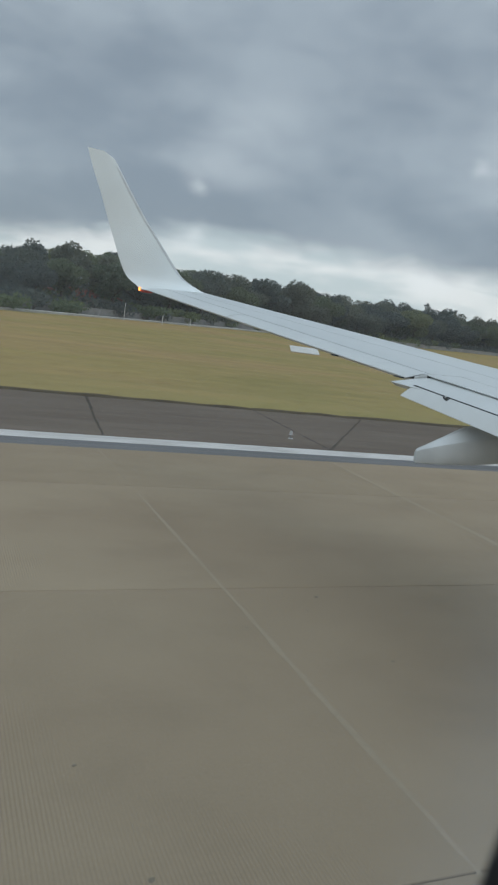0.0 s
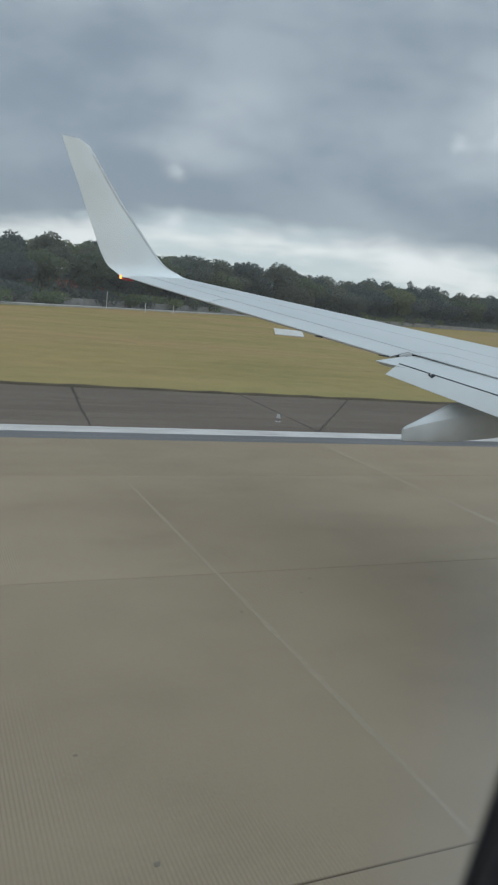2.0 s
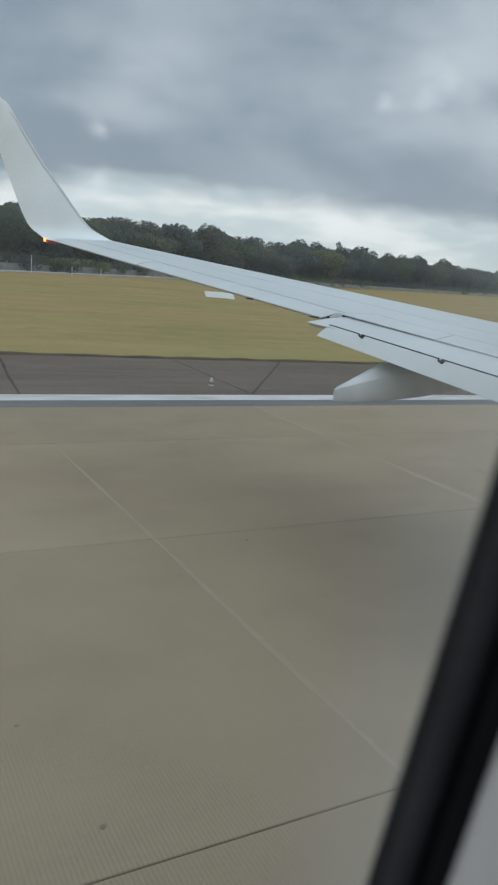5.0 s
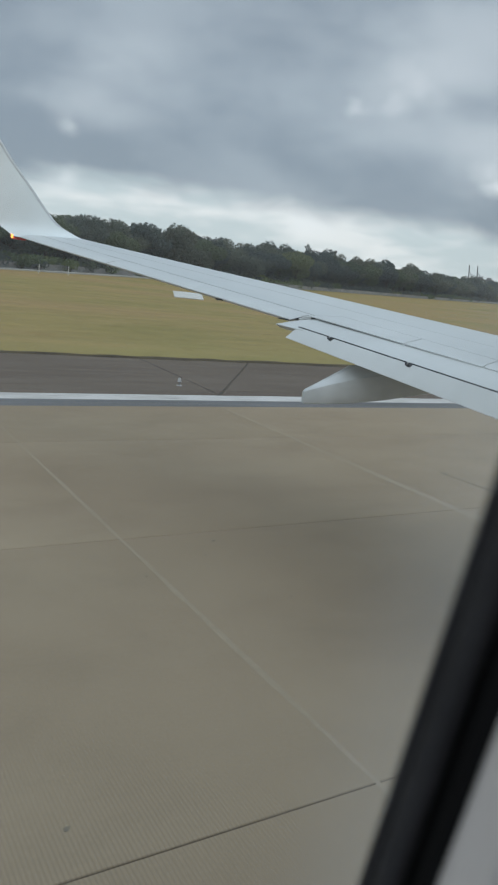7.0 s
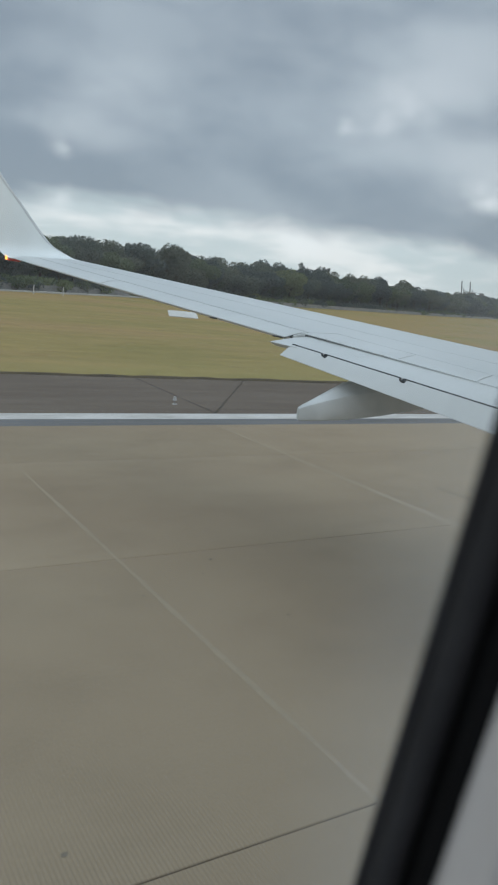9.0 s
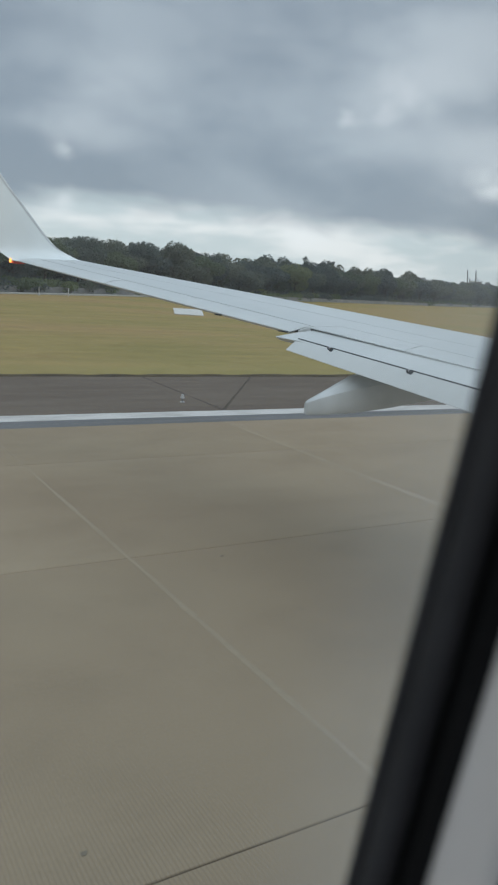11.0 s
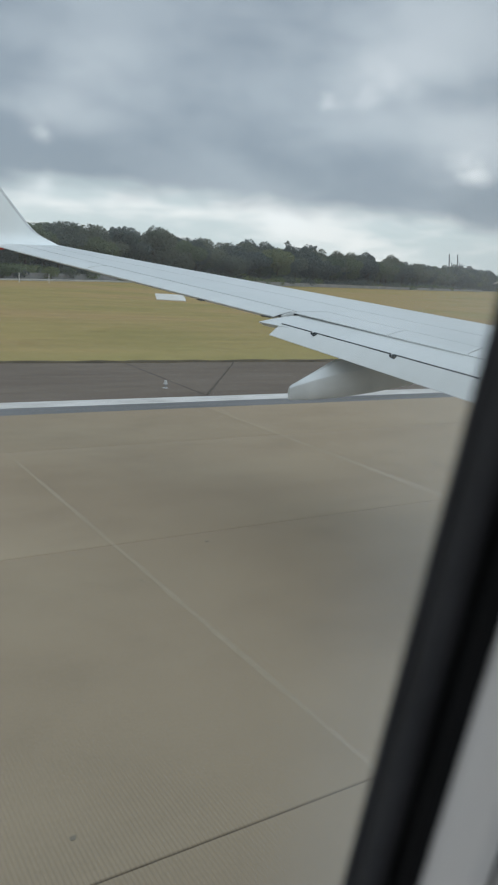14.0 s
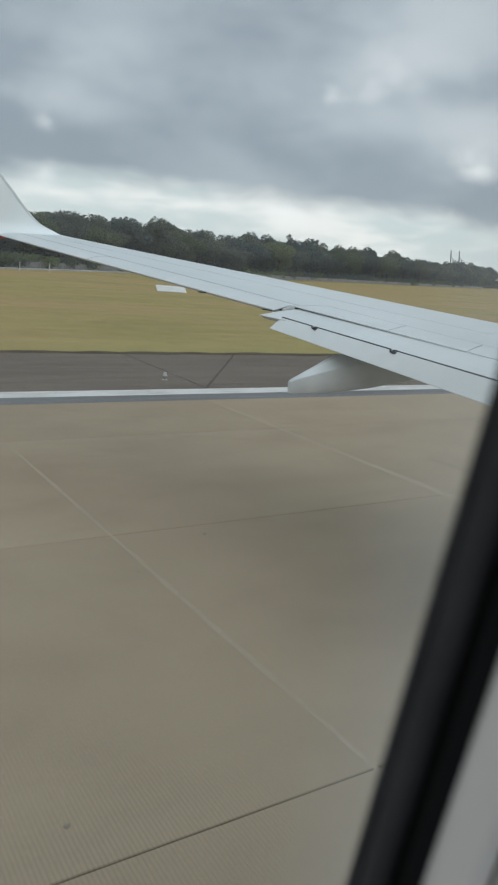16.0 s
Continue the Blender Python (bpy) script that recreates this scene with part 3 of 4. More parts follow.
    cz = [wing_z(8.65, (x - te_x(8.65)) / ch(8.65)) - 0.003 for x in cx]
    cv = [(x, y, z - dz) for y in (8.600, 8.634) for x, z in zip(cx, cz) for dz in (0.0, 0.07)]
    cf = [(0, 2, 4, 6, 7, 5, 3, 1), (8, 9, 11, 13, 15, 14, 12, 10)] + [(k, k + 8, k + 10, k + 2) for k in (0, 2, 4)] + [(k, k + 2, k + 10, k + 8) for k in (1, 3, 5)] + [(0, 1, 9, 8), (6, 14, 15, 7)]
    mesh_ob("closing_panel", cv, cf, M["wing"], w)
    part("bumper", box(te_x(8.8) + 0.01, te_x(8.8) + 0.05, 8.70, 8.90, te_z(8.8) - 0.030, te_z(8.8) - 0.013), M["dark"], w, "dark rubber end seal")
    part("bumper", box(te_x(10.0) + 0.01, te_x(10.0) + 0.05, 9.92, 10.08, te_z(10.0) - 0.034, te_z(10.0) - 0.013), M["dark"], w, "dark static wick base")
    # flap track fairing
    yc = 7.43
    rings = []
    for x, zt, zb, hw in ((5.30, 2.775, 2.632, 0.022), (5.33, 2.80, 2.62, 0.032), (5.63, 2.935, 2.625, 0.10), (5.95, 3.085, 2.64, 0.17), (6.5, 3.21, 2.69, 0.19), (7.2, 3.30, 2.78, 0.19), (8.0, 3.33, 2.90, 0.15), (8.7, 3.35, 3.12, 0.05)):
        h = zt - zb
        ridge = min(0.34, 0.10 + 0.30 * max(0.0, x - 5.33))
        half = [(0.20, 0.0), (0.30, 0.012), (0.97, ridge), (1.0, ridge + 0.05), (0.95, 0.62), (0.84, 0.88), (0.70, 0.97), (0.5, 1.0)]
        rings.append([(x, yc - hw * q, zt - h * k) for q, k in half] + [(x, yc + hw * q, zt - h * k) for q, k in half[::-1]])
    v, f = loft(rings)
    fair = mesh_ob("flap_track_fairing", v, f, M["fairing"], w, "pale grey tapered flap track fairing", smooth=True)
    fair.data.set_sharp_from_angle(angle=radians(22))
    # winglet
    st = [((3.85, 15.2, te_z(15.2)), (5.34, 15.2, te_z(15.2) + 0.05)), ((3.79, 15.4, 4.242), (5.20, 15.45, 4.31)), ((3.72, 15.62, 4.325), (5.02, 15.58, 4.40)),
          ((3.59, 15.78, 4.44), (4.74, 15.65, 4.55)), ((3.44, 15.84, 4.70), (4.51, 15.70, 4.80)), ((3.25, 15.90, 5.18), (4.19, 15.74, 5.20)),
          ((3.10, 15.95, 5.56), (3.84, 15.79, 5.63)), ((2.95, 15.98, 5.955), (3.55, 15.84, 6.04)), ((2.77, 16.04, 6.38), (3.345, 15.90, 6.35)),
          ((2.62, 16.08, 6.78), (3.12, 15.97, 6.68)), ((2.61, 16.085, 6.81), (2.92, 16.00, 6.785))]
    def glide(pts, k, u):
        p = [Vector(pts[min(max(k + d, 0), len(pts) - 1)]) for d in (-1, 0, 1, 2)]
        return 0.5 * (2 * p[1] + (p[2] - p[0]) * u + (2 * p[0] - 5 * p[1] + 4 * p[2] - p[3]) * u * u + (3 * p[1] - p[0] - 3 * p[2] + p[3]) * u ** 3)
    tes, les = [q[0] for q in st], [q[1] for q in st]
    fine = [(glide(tes, k, u / 4), glide(les, k, u / 4)) for k in range(len(st) - 2) for u in range(4)]
    st = fine + st[-2:]
    rings, stations = [], []
    prof = [(0, 0), (0.25, 0.018), (0.5, 0.034), (0.72, 0.042), (0.88, 0.036), (0.96, 0.022), (1.0, 0.0)]
    for i, (a, b) in enumerate(st):
        a, b = Vector(a), Vector(b)
        p0 = (Vector(st[max(0, i - 1)][0]) + Vector(st[max(0, i - 1)][1])) / 2
        p1 = (Vector(st[min(len(st) - 1, i + 1)][0]) + Vector(st[min(len(st) - 1, i + 1)][1])) / 2
        nrm = (b - a).cross(p1 - p0).normalized()
        if nrm.y > 0 or (abs(nrm.y) < 0.3 and nrm.z < 0):
            nrm = -nrm
        c = (b - a).length
        stations.append((a, b, nrm, c))
        ring = [tuple(a + (b - a) * u + nrm * (t * c * 0.9)) for u, t in prof]
        ring += [tuple(a + (b - a) * u - nrm * (t * c * 1.1 + 0.004)) for u, t in prof[-2::-1]]
        rings.append(ring)
    v, f = loft(rings)
    wl = mesh_ob("winglet", v, f, M["winglet"], w, "tall white blended winglet", smooth=True)
    wl.data.set_sharp_from_angle(angle=radians(38))
    for p in wl.data.polygons[-2:]:
        p.use_smooth = False
    # bare metal cap along the winglet's leading edge, with a dark seam behind it
    def on_face(i, u, lift):
        a, b, nrm, c = stations[i]
        t = np.interp(u, [q[0] for q in prof], [q[1] for q in prof])
        return tuple(a + (b - a) * u + nrm * (t * c * 0.9 + lift))
    for nm, mat, wide, lift, lab in (("leading_edge", "cap", (0.0, 0.018, 0.036, 0.050), 0.004, "bare metal winglet leading edge"), ("seam", "steel", (0.050, 0.053, 0.056), 0.003, "grey seam behind the leading edge")):
        strip = []
        for i in range(8, len(stations) - 3):
            c = stations[i][3]
            top = [on_face(i, 1 - k / c, lift) for k in wide]
            low = [on_face(i, 1 - k / c, -0.004) for k in wide[::-1]]
            strip.append(top + low)
        sv, sf = loft(strip)
        mesh_ob(nm, sv, sf, M[mat], w, lab, smooth=True)
    # tail position lamp at the tip
    part("position_lamp", box(3.765, 3.800, 15.38, 15.44, 4.190, 4.268, 0.012), M["lamp_orange"], w, "lit orange wing tip lamp")
    part("lamp_housing", box(3.80, 4.03, 15.30, 15.42, 4.17, 4.22, 0.015), M["lamp_red"], w, "red lens housing under the tip")
    return w


build_wing()

# ---- fuselage side with its window ----
LEAN = 0.165         # inward lean of the side wall per metre of height
WY, WZ = 0.145, EYE - 0.113
def wall_y(z, d=0.0):
    return WY - (z - WZ) * LEAN - d


WIN_C = (0.0332, EYE - 0.085)
def window_ring(grow, d, hx=0.122, hz=0.214, r=0.062):
    """Rounded rectangle of the window, grown outward, at depth d into the cabin."""
    pts = []
    a, b, q = hx + grow, hz + grow, r + grow * 0.8
    for k, (sx, sz) in enumerate(((1, 1), (-1, 1), (-1, -1), (1, -1))):
        for i in range(12):
            t = math.pi / 2 * (k + (i + 0.5) / 12)
            x, z = sx * (a - q) + q * math.cos(t), sz * (b - q) + q * math.sin(t)
            pts.append((WIN_C[0] + x, wall_y(WIN_C[1] + z, d), WIN_C[1] + z))
    return pts


def build_window():
    win = empty("window_1", "rounded cabin window with charcoal rubber seal", "window", kind="structure")
    def ringpart(name, prof, mat, label=""):
        rings = [window_ring(g, d) for g, d in prof]
        v, f = loft(rings, closed=True, caps=False)
        # close the band onto itself to give it body
        n = len(rings[0])
        k = len(rings) - 1
        f += [(k * n + j, k * n + (j + 1) % n, (j + 1) % n, j) for j in range(n)]
        return mesh_ob(name, v, f, mat, win, label, smooth=True)
    ringpart("outer_seal", [(0.014, 0.0019), (-0.0011, 0.0020), (-0.0014, 0.0024), (-0.0011, 0.0034), (0.0012, 0.0042), (0.0017, 0.0047), (0.0006, 0.0054), (0.0004, 0.0062), (0.0008, 0.0078), (0.0018, 0.0098), (0.0034, 0.0114), (0.014, 0.0116)], M["rubber_grey"], "charcoal rubber outer seal")
    ringpart("spacer", [(0.016, 0.0108), (0.0080, 0.0116), (0.0080, 0.0180), (0.016, 0.0184)], M["rubber"], "black spacer ring")
    ringpart("inner_seal", [(0.018, 0.0168), (0.0046, 0.0176), (0.0042, 0.0200), (0.0056, 0.0223), (0.018, 0.0226)], M["rubber"], "black inner seal")
    ringpart("window_frame", [(0.018, 0.0208), (0.0078, 0.0214), (0.0094, 0.0240), (0.0120, 0.0258), (0.0200, 0.0294), (0.0206, 0.0297), (0.0214, 0.0298), (0.0220, 0.0298), (0.0326, 0.0291), (0.0332, 0.0285), (0.0332, 0.0216)], M["panel"], "pale plastic window surround")
    # Dark ring fills the panel groove; the groove's shade is its colour.
    ringpart("groove_shade", [(0.0320, 0.0240), (0.0320, 0.0270), (0.0330, 0.0278), (0.0366, 0.0286), (0.0380, 0.0280), (0.0380, 0.0246)], M["groove_shade"], "dark grey ring standing for the shaded groove round the surround")
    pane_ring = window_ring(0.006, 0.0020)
    p = mesh_ob("pane", pane_ring, [tuple(range(len(pane_ring)))], M["pane"], win, "acrylic pane with haze and edge glare put into its film")
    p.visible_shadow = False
    return win


build_window()


def wall_with_opening(name, d, grow, mat, x0, x1, z0, z1, label, thick):
    """A leaning side wall sheet with thickness and the window cut through."""
    n = 48
    def outer():
        pts = []
        for x, z in [(r[0], r[2]) for r in window_ring(0.0, 0)]:
            dx, dz = x - WIN_C[0], z - WIN_C[1]
            s = min(((x1 - WIN_C[0]) if dx > 0 else (x0 - WIN_C[0])) / dx if abs(dx) > 1e-6 else 1e9, ((z1 - WIN_C[1]) if dz > 0 else (z0 - WIN_C[1])) / dz if abs(dz) > 1e-6 else 1e9)
            pts.append((WIN_C[0] + dx * s, WIN_C[1] + dz * s))
        return pts
    o = outer()
    rings = []
    for dd in (d, d + thick):
        rings.append(window_ring(grow, dd))
        rings.append([(x, wall_y(z, dd), z) for x, z in o])
    order = [rings[1], rings[0], rings[2], rings[3], rings[1]]
    v, f = loft(order, closed=True, caps=False)
    return tagged(mesh_ob(name, v, f, mat), label, "wall", kind="structure")


wall_with_opening("wall_outer", -0.006, 0.013, M["skin"], -0.5, 0.9, 3.60, 4.55, "white painted fuselage skin round the window", 0.006)
wall_with_opening("wall_inner", 0.0245, 0.0366, M["panel"], -0.5, 0.9, 3.60, 4.55, "pale plastic cabin side panel", 0.0062)


def fuselage_side():
    """The near half of the hull, a curved shell with thickness, open where the window panel sits."""
    cy, cz, r = -1.68, 3.62, 1.88
    def sheet(x0, x1, a0, a1, n):
        rings = []
        for i in range(n + 1):
            a = radians(a0 + (a1 - a0) * i / n)
            rings.append([(x, cy + q * math.cos(a), cz + q * math.sin(a)) for x, q in ((x0, r), (x1, r), (x1, r - 0.05), (x0, r - 0.05))])
        v, f = loft(rings)
        tagged(mesh_ob("wall_hull", v, f, M["skin"], smooth=False), "white painted airliner hull side", "wall", kind="structure")
    sheet(-9.0, -0.52, -95, 58, 34)
    sheet(0.92, 13.5, -95, 58, 34)
    sheet(-0.515, 0.915, -95, -2.0, 20)
    sheet(-0.515, 0.915, 31.5, 58, 8)


fuselage_side()
fl = part("floor", box(-9.0, 13.5, -3.3, 0.02, 2.90, 2.98), M["carpet"], None)
tagged(fl, "dark blue carpeted cabin floor", "floor", kind="structure")

# ---- trees, bushes and the far woods ----
def leaf_cloud(rng, lobes, count, size, squash=0.8):
    """Many small leaf clumps scattered through the outer shell of rounded lobes."""
    verts, faces = [], []
    wsum = sum(l[3] ** 2 for l in lobes)
    for cx, cy, cz, r in lobes:
        n = int(count * r * r / wsum)
        for _ in range(n):
            d = rng.normal(size=3)
            d /= np.linalg.norm(d)
            rad = r * (0.62 + 0.45 * rng.random() ** 0.7)
            p = np.array([cx, cy, cz]) + d * np.array([rad, rad, rad * squash])
            a = rng.normal(size=3)
            a /= np.linalg.norm(a)
            b = np.cross(a, rng.normal(size=3))
            b /= np.linalg.norm(b)
            s = size * (0.6 + 0.8 * rng.random())
            k = len(verts)
            verts += [p - a * s, p + b * s * 0.6, p + a * s, p - b * s * 0.6]
            faces.append((k, k + 1, k + 2, k + 3))
    return verts, faces


def make_tree(seed, height, spread, mat, lobes_n=9, count=1500, flat=0.75, trunk_to=0.45, label=""):
    rng = np.random.default_rng(seed)
    t = empty("tree", label or "broad dark green tree in the wood edge", "tree", "wood edge trees")
    bm = bmesh.new()
    r = 0.02 * height + 0.06
    cyl((0, 0, -0.1), (0.1, 0.05, height * trunk_to), r, r * 0.7, 7, bm)
    lobes = []
    for i in range(lobes_n):
        a = 2 * math.pi * (i + rng.random() * 0.6) / lobes_n
        q = rng.random()
        rad = spread * (0.15 + 0.55 * q)
        z = height * (0.52 + 0.36 * rng.random() * (1 - 0.35 * q))
        lr = spread * (0.26 + 0.16 * rng.random())
        lobes.append((rad * math.cos(a), rad * math.sin(a), z, lr))
        cyl((0.1, 0.05, height * trunk_to * (0.75 + 0.2 * rng.random())), (rad * math.cos(a), rad * math.sin(a), z - lr * 0.2), r * 0.4, r * 0.12, 5, bm)
    lobes.append((0, 0, height - spread * 0.30, spread * 0.34))
    lobes.append((spread * 0.2, -spread * 0.15, height * 0.45, spread * 0.42))
    part("trunk", bm, M["bark"], t)
    v, f = leaf_cloud(rng, lobes, int(count * 2.6), 0.21, flat)
    mesh_ob("crown", v, f, mat, t)
    return t


def make_spire(seed, height):
    """A thin tall tree with a ragged open top."""
    rng = np.random.default_rng(seed)
    t = empty("tree", "slender tall tree with a ragged sparse top", "tree", "tall thin trees")
    bm = cyl((0, 0, -0.1), (0.25, 0.0, height * 0.97), 0.22, 0.06, 6)
    part("trunk", bm, M["bark"], t)
    lobes = [(0.2 + rng.normal() * 0.5, rng.normal() * 0.5, height * k, 0.55 + 0.25 * rng.random()) for k in (0.80, 0.86, 0.91, 0.95, 0.99)]
    v, f = leaf_cloud(rng, lobes, 160, 0.35, 0.9)
    mesh_ob("crown", v, f, M["leaf"], t)
    return t


def make_bush(seed, height, spread, mat):
    rng = np.random.default_rng(seed)
    t = empty("bush", "dense green scrub bush at the wood edge", "bush", "wood edge bushes")
    lobes = [(spread * 0.6 * rng.normal() * 0.6, spread * 0.5 * rng.normal() * 0.6, height * (0.3 + 0.35 * rng.random()), spread * (0.35 + 0.2 * rng.random())) for _ in range(6)]
    bm = bmesh.new()
    for i in range(4):
        cyl((0, 0, -0.05), lobes[i][:3], 0.05, 0.02, 5, bm)
    part("stem", bm, M["bark"], t)
    v, f = leaf_cloud(rng, lobes, 420, 0.26, height / spread * 0.5)
    mesh_ob("crown", v, f, mat, t)
    return t


# the wood's edge runs obliquely away from the runway
EDGE = [(-110, 102), (8, 105), (30, 124), (56, 146), (100, 176), (190, 231), (290, 290), (400, 362), (525, 448), (720, 560)]
def edge_at(s):
    """The point s metres along the wood's edge, and its heading."""
    for (x0, y0), (x1, y1) in zip(EDGE, EDGE[1:]):
        l = math.hypot(x1 - x0, y1 - y0)
        if s <= l:
            return x0 + (x1 - x0) * s / l, y0 + (y1 - y0) * s / l, math.atan2(y1 - y0, x1 - x0)
        s -= l
    return x1, y1, math.atan2(y1 - y0, x1 - x0)


def plant_wood():
    rng = np.random.default_rng(11)
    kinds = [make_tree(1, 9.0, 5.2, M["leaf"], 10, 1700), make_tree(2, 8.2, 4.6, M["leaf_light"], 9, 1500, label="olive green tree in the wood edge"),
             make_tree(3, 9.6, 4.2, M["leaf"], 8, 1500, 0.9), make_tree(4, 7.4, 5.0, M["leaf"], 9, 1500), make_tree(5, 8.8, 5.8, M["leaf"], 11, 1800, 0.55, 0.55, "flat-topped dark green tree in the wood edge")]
    bushes = [make_bush(21, 3.2, 3.0, M["scrub"]), make_bush(22, 2.4, 2.6, M["scrub"]), make_bush(23, 4.0, 3.2, M["leaf"])]
    used = set()

    def place(ob, m, s):
        mm = m @ Matrix.Diagonal((s, s, s * 1.0, 1))
        if ob not in used:
            used.add(ob)
            ob.matrix_basis = mm
            return ob
        c = copy_thing(ob, m)
        c.matrix_basis = mm
        return c
    s = 20.0
    while s < 780:
        x, y, a = edge_at(s)
        nx, ny = -math.sin(a), math.cos(a)
        far = math.hypot(x, y)
        want = 9.7 - max(0, 130 - far) * 0.235 + 1.2 * noise.noise(Vector((s * 0.035, 3.3, 0))) + (far - 130) * 0.010 + 0.3 * math.exp(-((far - 175) / 45) ** 2)
        for row, back in ((0, 9.0), (1, 17.0), (2, 27.0)):
            k = kinds[int(rng.integers(0, len(kinds)))]
            if (row == 2 and s > 500) or (far < 116 and row == 2):
                continue
            b = back + rng.normal() * 1.6 + (2 if far > 250 else 0)
            jitter = rng.normal() * 1.5
            sc = (want + row * 0.7) / 8.7 * (0.86 + 0.26 * rng.random())
            place(k, pose(x + nx * b + math.cos(a) * jitter, y + ny * b + math.sin(a) * jitter, -0.05, 0, 0, rng.random() * 360), sc)
        if s < 560:
            for _ in range(2 if s < 330 else 1):
                k = bushes[int(rng.integers(0, 3))]
                b = 2.2 + abs(rng.normal()) * 3.0
                place(k, pose(x + nx * b + rng.normal() * 2, y + ny * b + rng.normal() * 1.0, -0.05, 0, 0, rng.random() * 360), 0.7 + 0.5 * rng.random())
        s += 5.0 + far * 0.006 + rng.random() * 2.0
    sp = make_spire(31, 16)
    for i, (az, d, h) in enumerate(((34.6, 330, 16.6), (36.6, 350, 16.0), (22.0, 210, 12.4), (40.0, 430, 15.6), (40.7, 440, 15.0), (42.0, 470, 14.4))):
        m = pose(d * math.sin(radians(az)), d * math.cos(radians(az)), -0.05, 0, 0, 70 * i)
        s1 = h / 16
        if i == 0:
            sp.matrix_basis = m @ Matrix.Diagonal((s1, s1, s1, 1))
        else:
            c = copy_thing(sp, m)
            c.matrix_basis = m @ Matrix.Diagonal((s1, s1, s1, 1))


plant_wood()


def woodland_floor():
    verts, faces = [], []
    for i in range(84):
        x, y, a = edge_at(10 + i * 10)
        for o in (3.0, 60.0):
            verts.append((x - math.sin(a) * o, y + math.cos(a) * o, 0.10))
    for i in range(83):
        faces.append((2 * i, 2 * i + 2, 2 * i + 3, 2 * i + 1))
    tagged(mesh_ob("ground", verts, faces, M["bark"]), "dark leaf litter under the trees", "woodland floor", kind="structure")
    rng = np.random.default_rng(8)
    v, f = [], []
    for _ in range(30000):
        s = 10 + 780 * rng.random() ** 1.3
        x, y, a = edge_at(s)
        o = 6 + 22 * rng.random()
        h = (1.2 + 0.16 * o) * (1 + 0.6 * noise.noise(Vector((s * 0.12, o * 0.2, 0))))
        p = np.array([x - math.sin(a) * o, y + math.cos(a) * o, 0.1 + h * rng.random()])
        u = rng.normal(size=3)
        u /= np.linalg.norm(u)
        w = np.cross(u, rng.normal(size=3))
        w /= np.linalg.norm(w)
        r = 0.30 + 0.35 * rng.random()
        k = len(v)
        v += [p - u * r, p + w * r * 0.7, p + u * r, p - w * r * 0.7]
        f.append((k, k + 1, k + 2, k + 3))
    for _ in range(24000):
        s = 10 + 780 * rng.random() ** 1.2
        x, y, a = edge_at(s)
        o = 31 + 10 * rng.random()
        p = np.array([x - math.sin(a) * o, y + math.cos(a) * o, 0.1 + (5.6 + 0.6 * noise.noise(Vector((s * 0.1, 7.0, 0)))) * rng.random()])
        u = rng.normal(size=3)
        u /= np.linalg.norm(u)
        w = np.cross(u, rng.normal(size=3))
        w /= np.linalg.norm(w)
        r = 0.5 + 0.4 * rng.random()
        k = len(v)
        v += [p - u * r, p + w * r * 0.7, p + u * r, p - w * r * 0.7]
        f.append((k, k + 1, k + 2, k + 3))
    tagged(mesh_ob("undergrowth", v, f, M["leaf"]), "tangled dark green undergrowth beneath the trees", "undergrowth", kind="stuff")


woodland_floor()


def far_land():
    verts, faces = [], []
    n = 120
    for i in range(n):
        az = radians(-40 + 150 * i / (n - 1))
        d = 2600
        top = 16 + 9 * noise.noise(Vector((i * 0.11, 0.4, 0))) + 3 * noise.noise(Vector((i * 0.6, 2.4, 0)))
        for dd, z in ((0, -1), (60, top * 0.7), (160, top), (400, -1)):
            verts.append(((d + dd) * math.sin(az), (d + dd) * math.cos(az), z))
    for i in range(n - 1):
        for j in range(3):
            faces.append((i * 4 + j, (i + 1) * 4 + j, (i + 1) * 4 + j + 1, i * 4 + j + 1))
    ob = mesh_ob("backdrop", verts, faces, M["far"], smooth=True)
    tagged(ob, "low wooded hills on the far shore, haze in their colour", "hills", kind="structure")


far_land()


# ---- harbour cranes far off ----
def make_crane():
    c = empty("harbour_crane", "grey harbour gantry crane with raised boom", "crane", "harbour cranes")
    for sx in (-9, 9):
        for sy in (-8, 8):
            part("leg", box(sx - 0.9, sx + 0.9, sy - 0.9, sy + 0.9, 0, 41.5), M["steel"], c)
    part("girder", box(-26, 12, -3, 3, 40.5, 44), M["steel"], c)
    part("portal_beam", box(-9.5, 9.5, -9, 9, 17, 19), M["steel"], c)
    part("boom", cyl((11, 0, 42), (14, 0, 74), 1.7, 1.2, 6), M["steel"], c)
    part("mast", cyl((5, 0, 43), (7, 0, 54), 1.2, 0.9, 6), M["steel"], c)
    for x0, x1 in ((6.5, 13), (6.5, -20)):
        part("stay", cyl((x0, 0, 53), (x1, 0, 60 if x1 > 0 else 44), 0.4, 0.4, 5), M["steel"], c)
    part("machine_house", box(-23, -12, -3.5, 3.5, 44, 48.5, 0.4), M["steel"], c)
    return c


cr = make_crane()
D0 = 2300
CS = Matrix.Diagonal((1.15, 1.15, 1.15, 1))
for i, (az, rz) in enumerate(((46.35, 125), (46.92, 125), (50.2, 130))):
    m = pose(D0 * math.sin(radians(az)), D0 * math.cos(radians(az)), 0, 0, 0, rz)
    if i == 0:
        cr.matrix_basis = m @ CS
    else:
        copy_thing(cr, m)


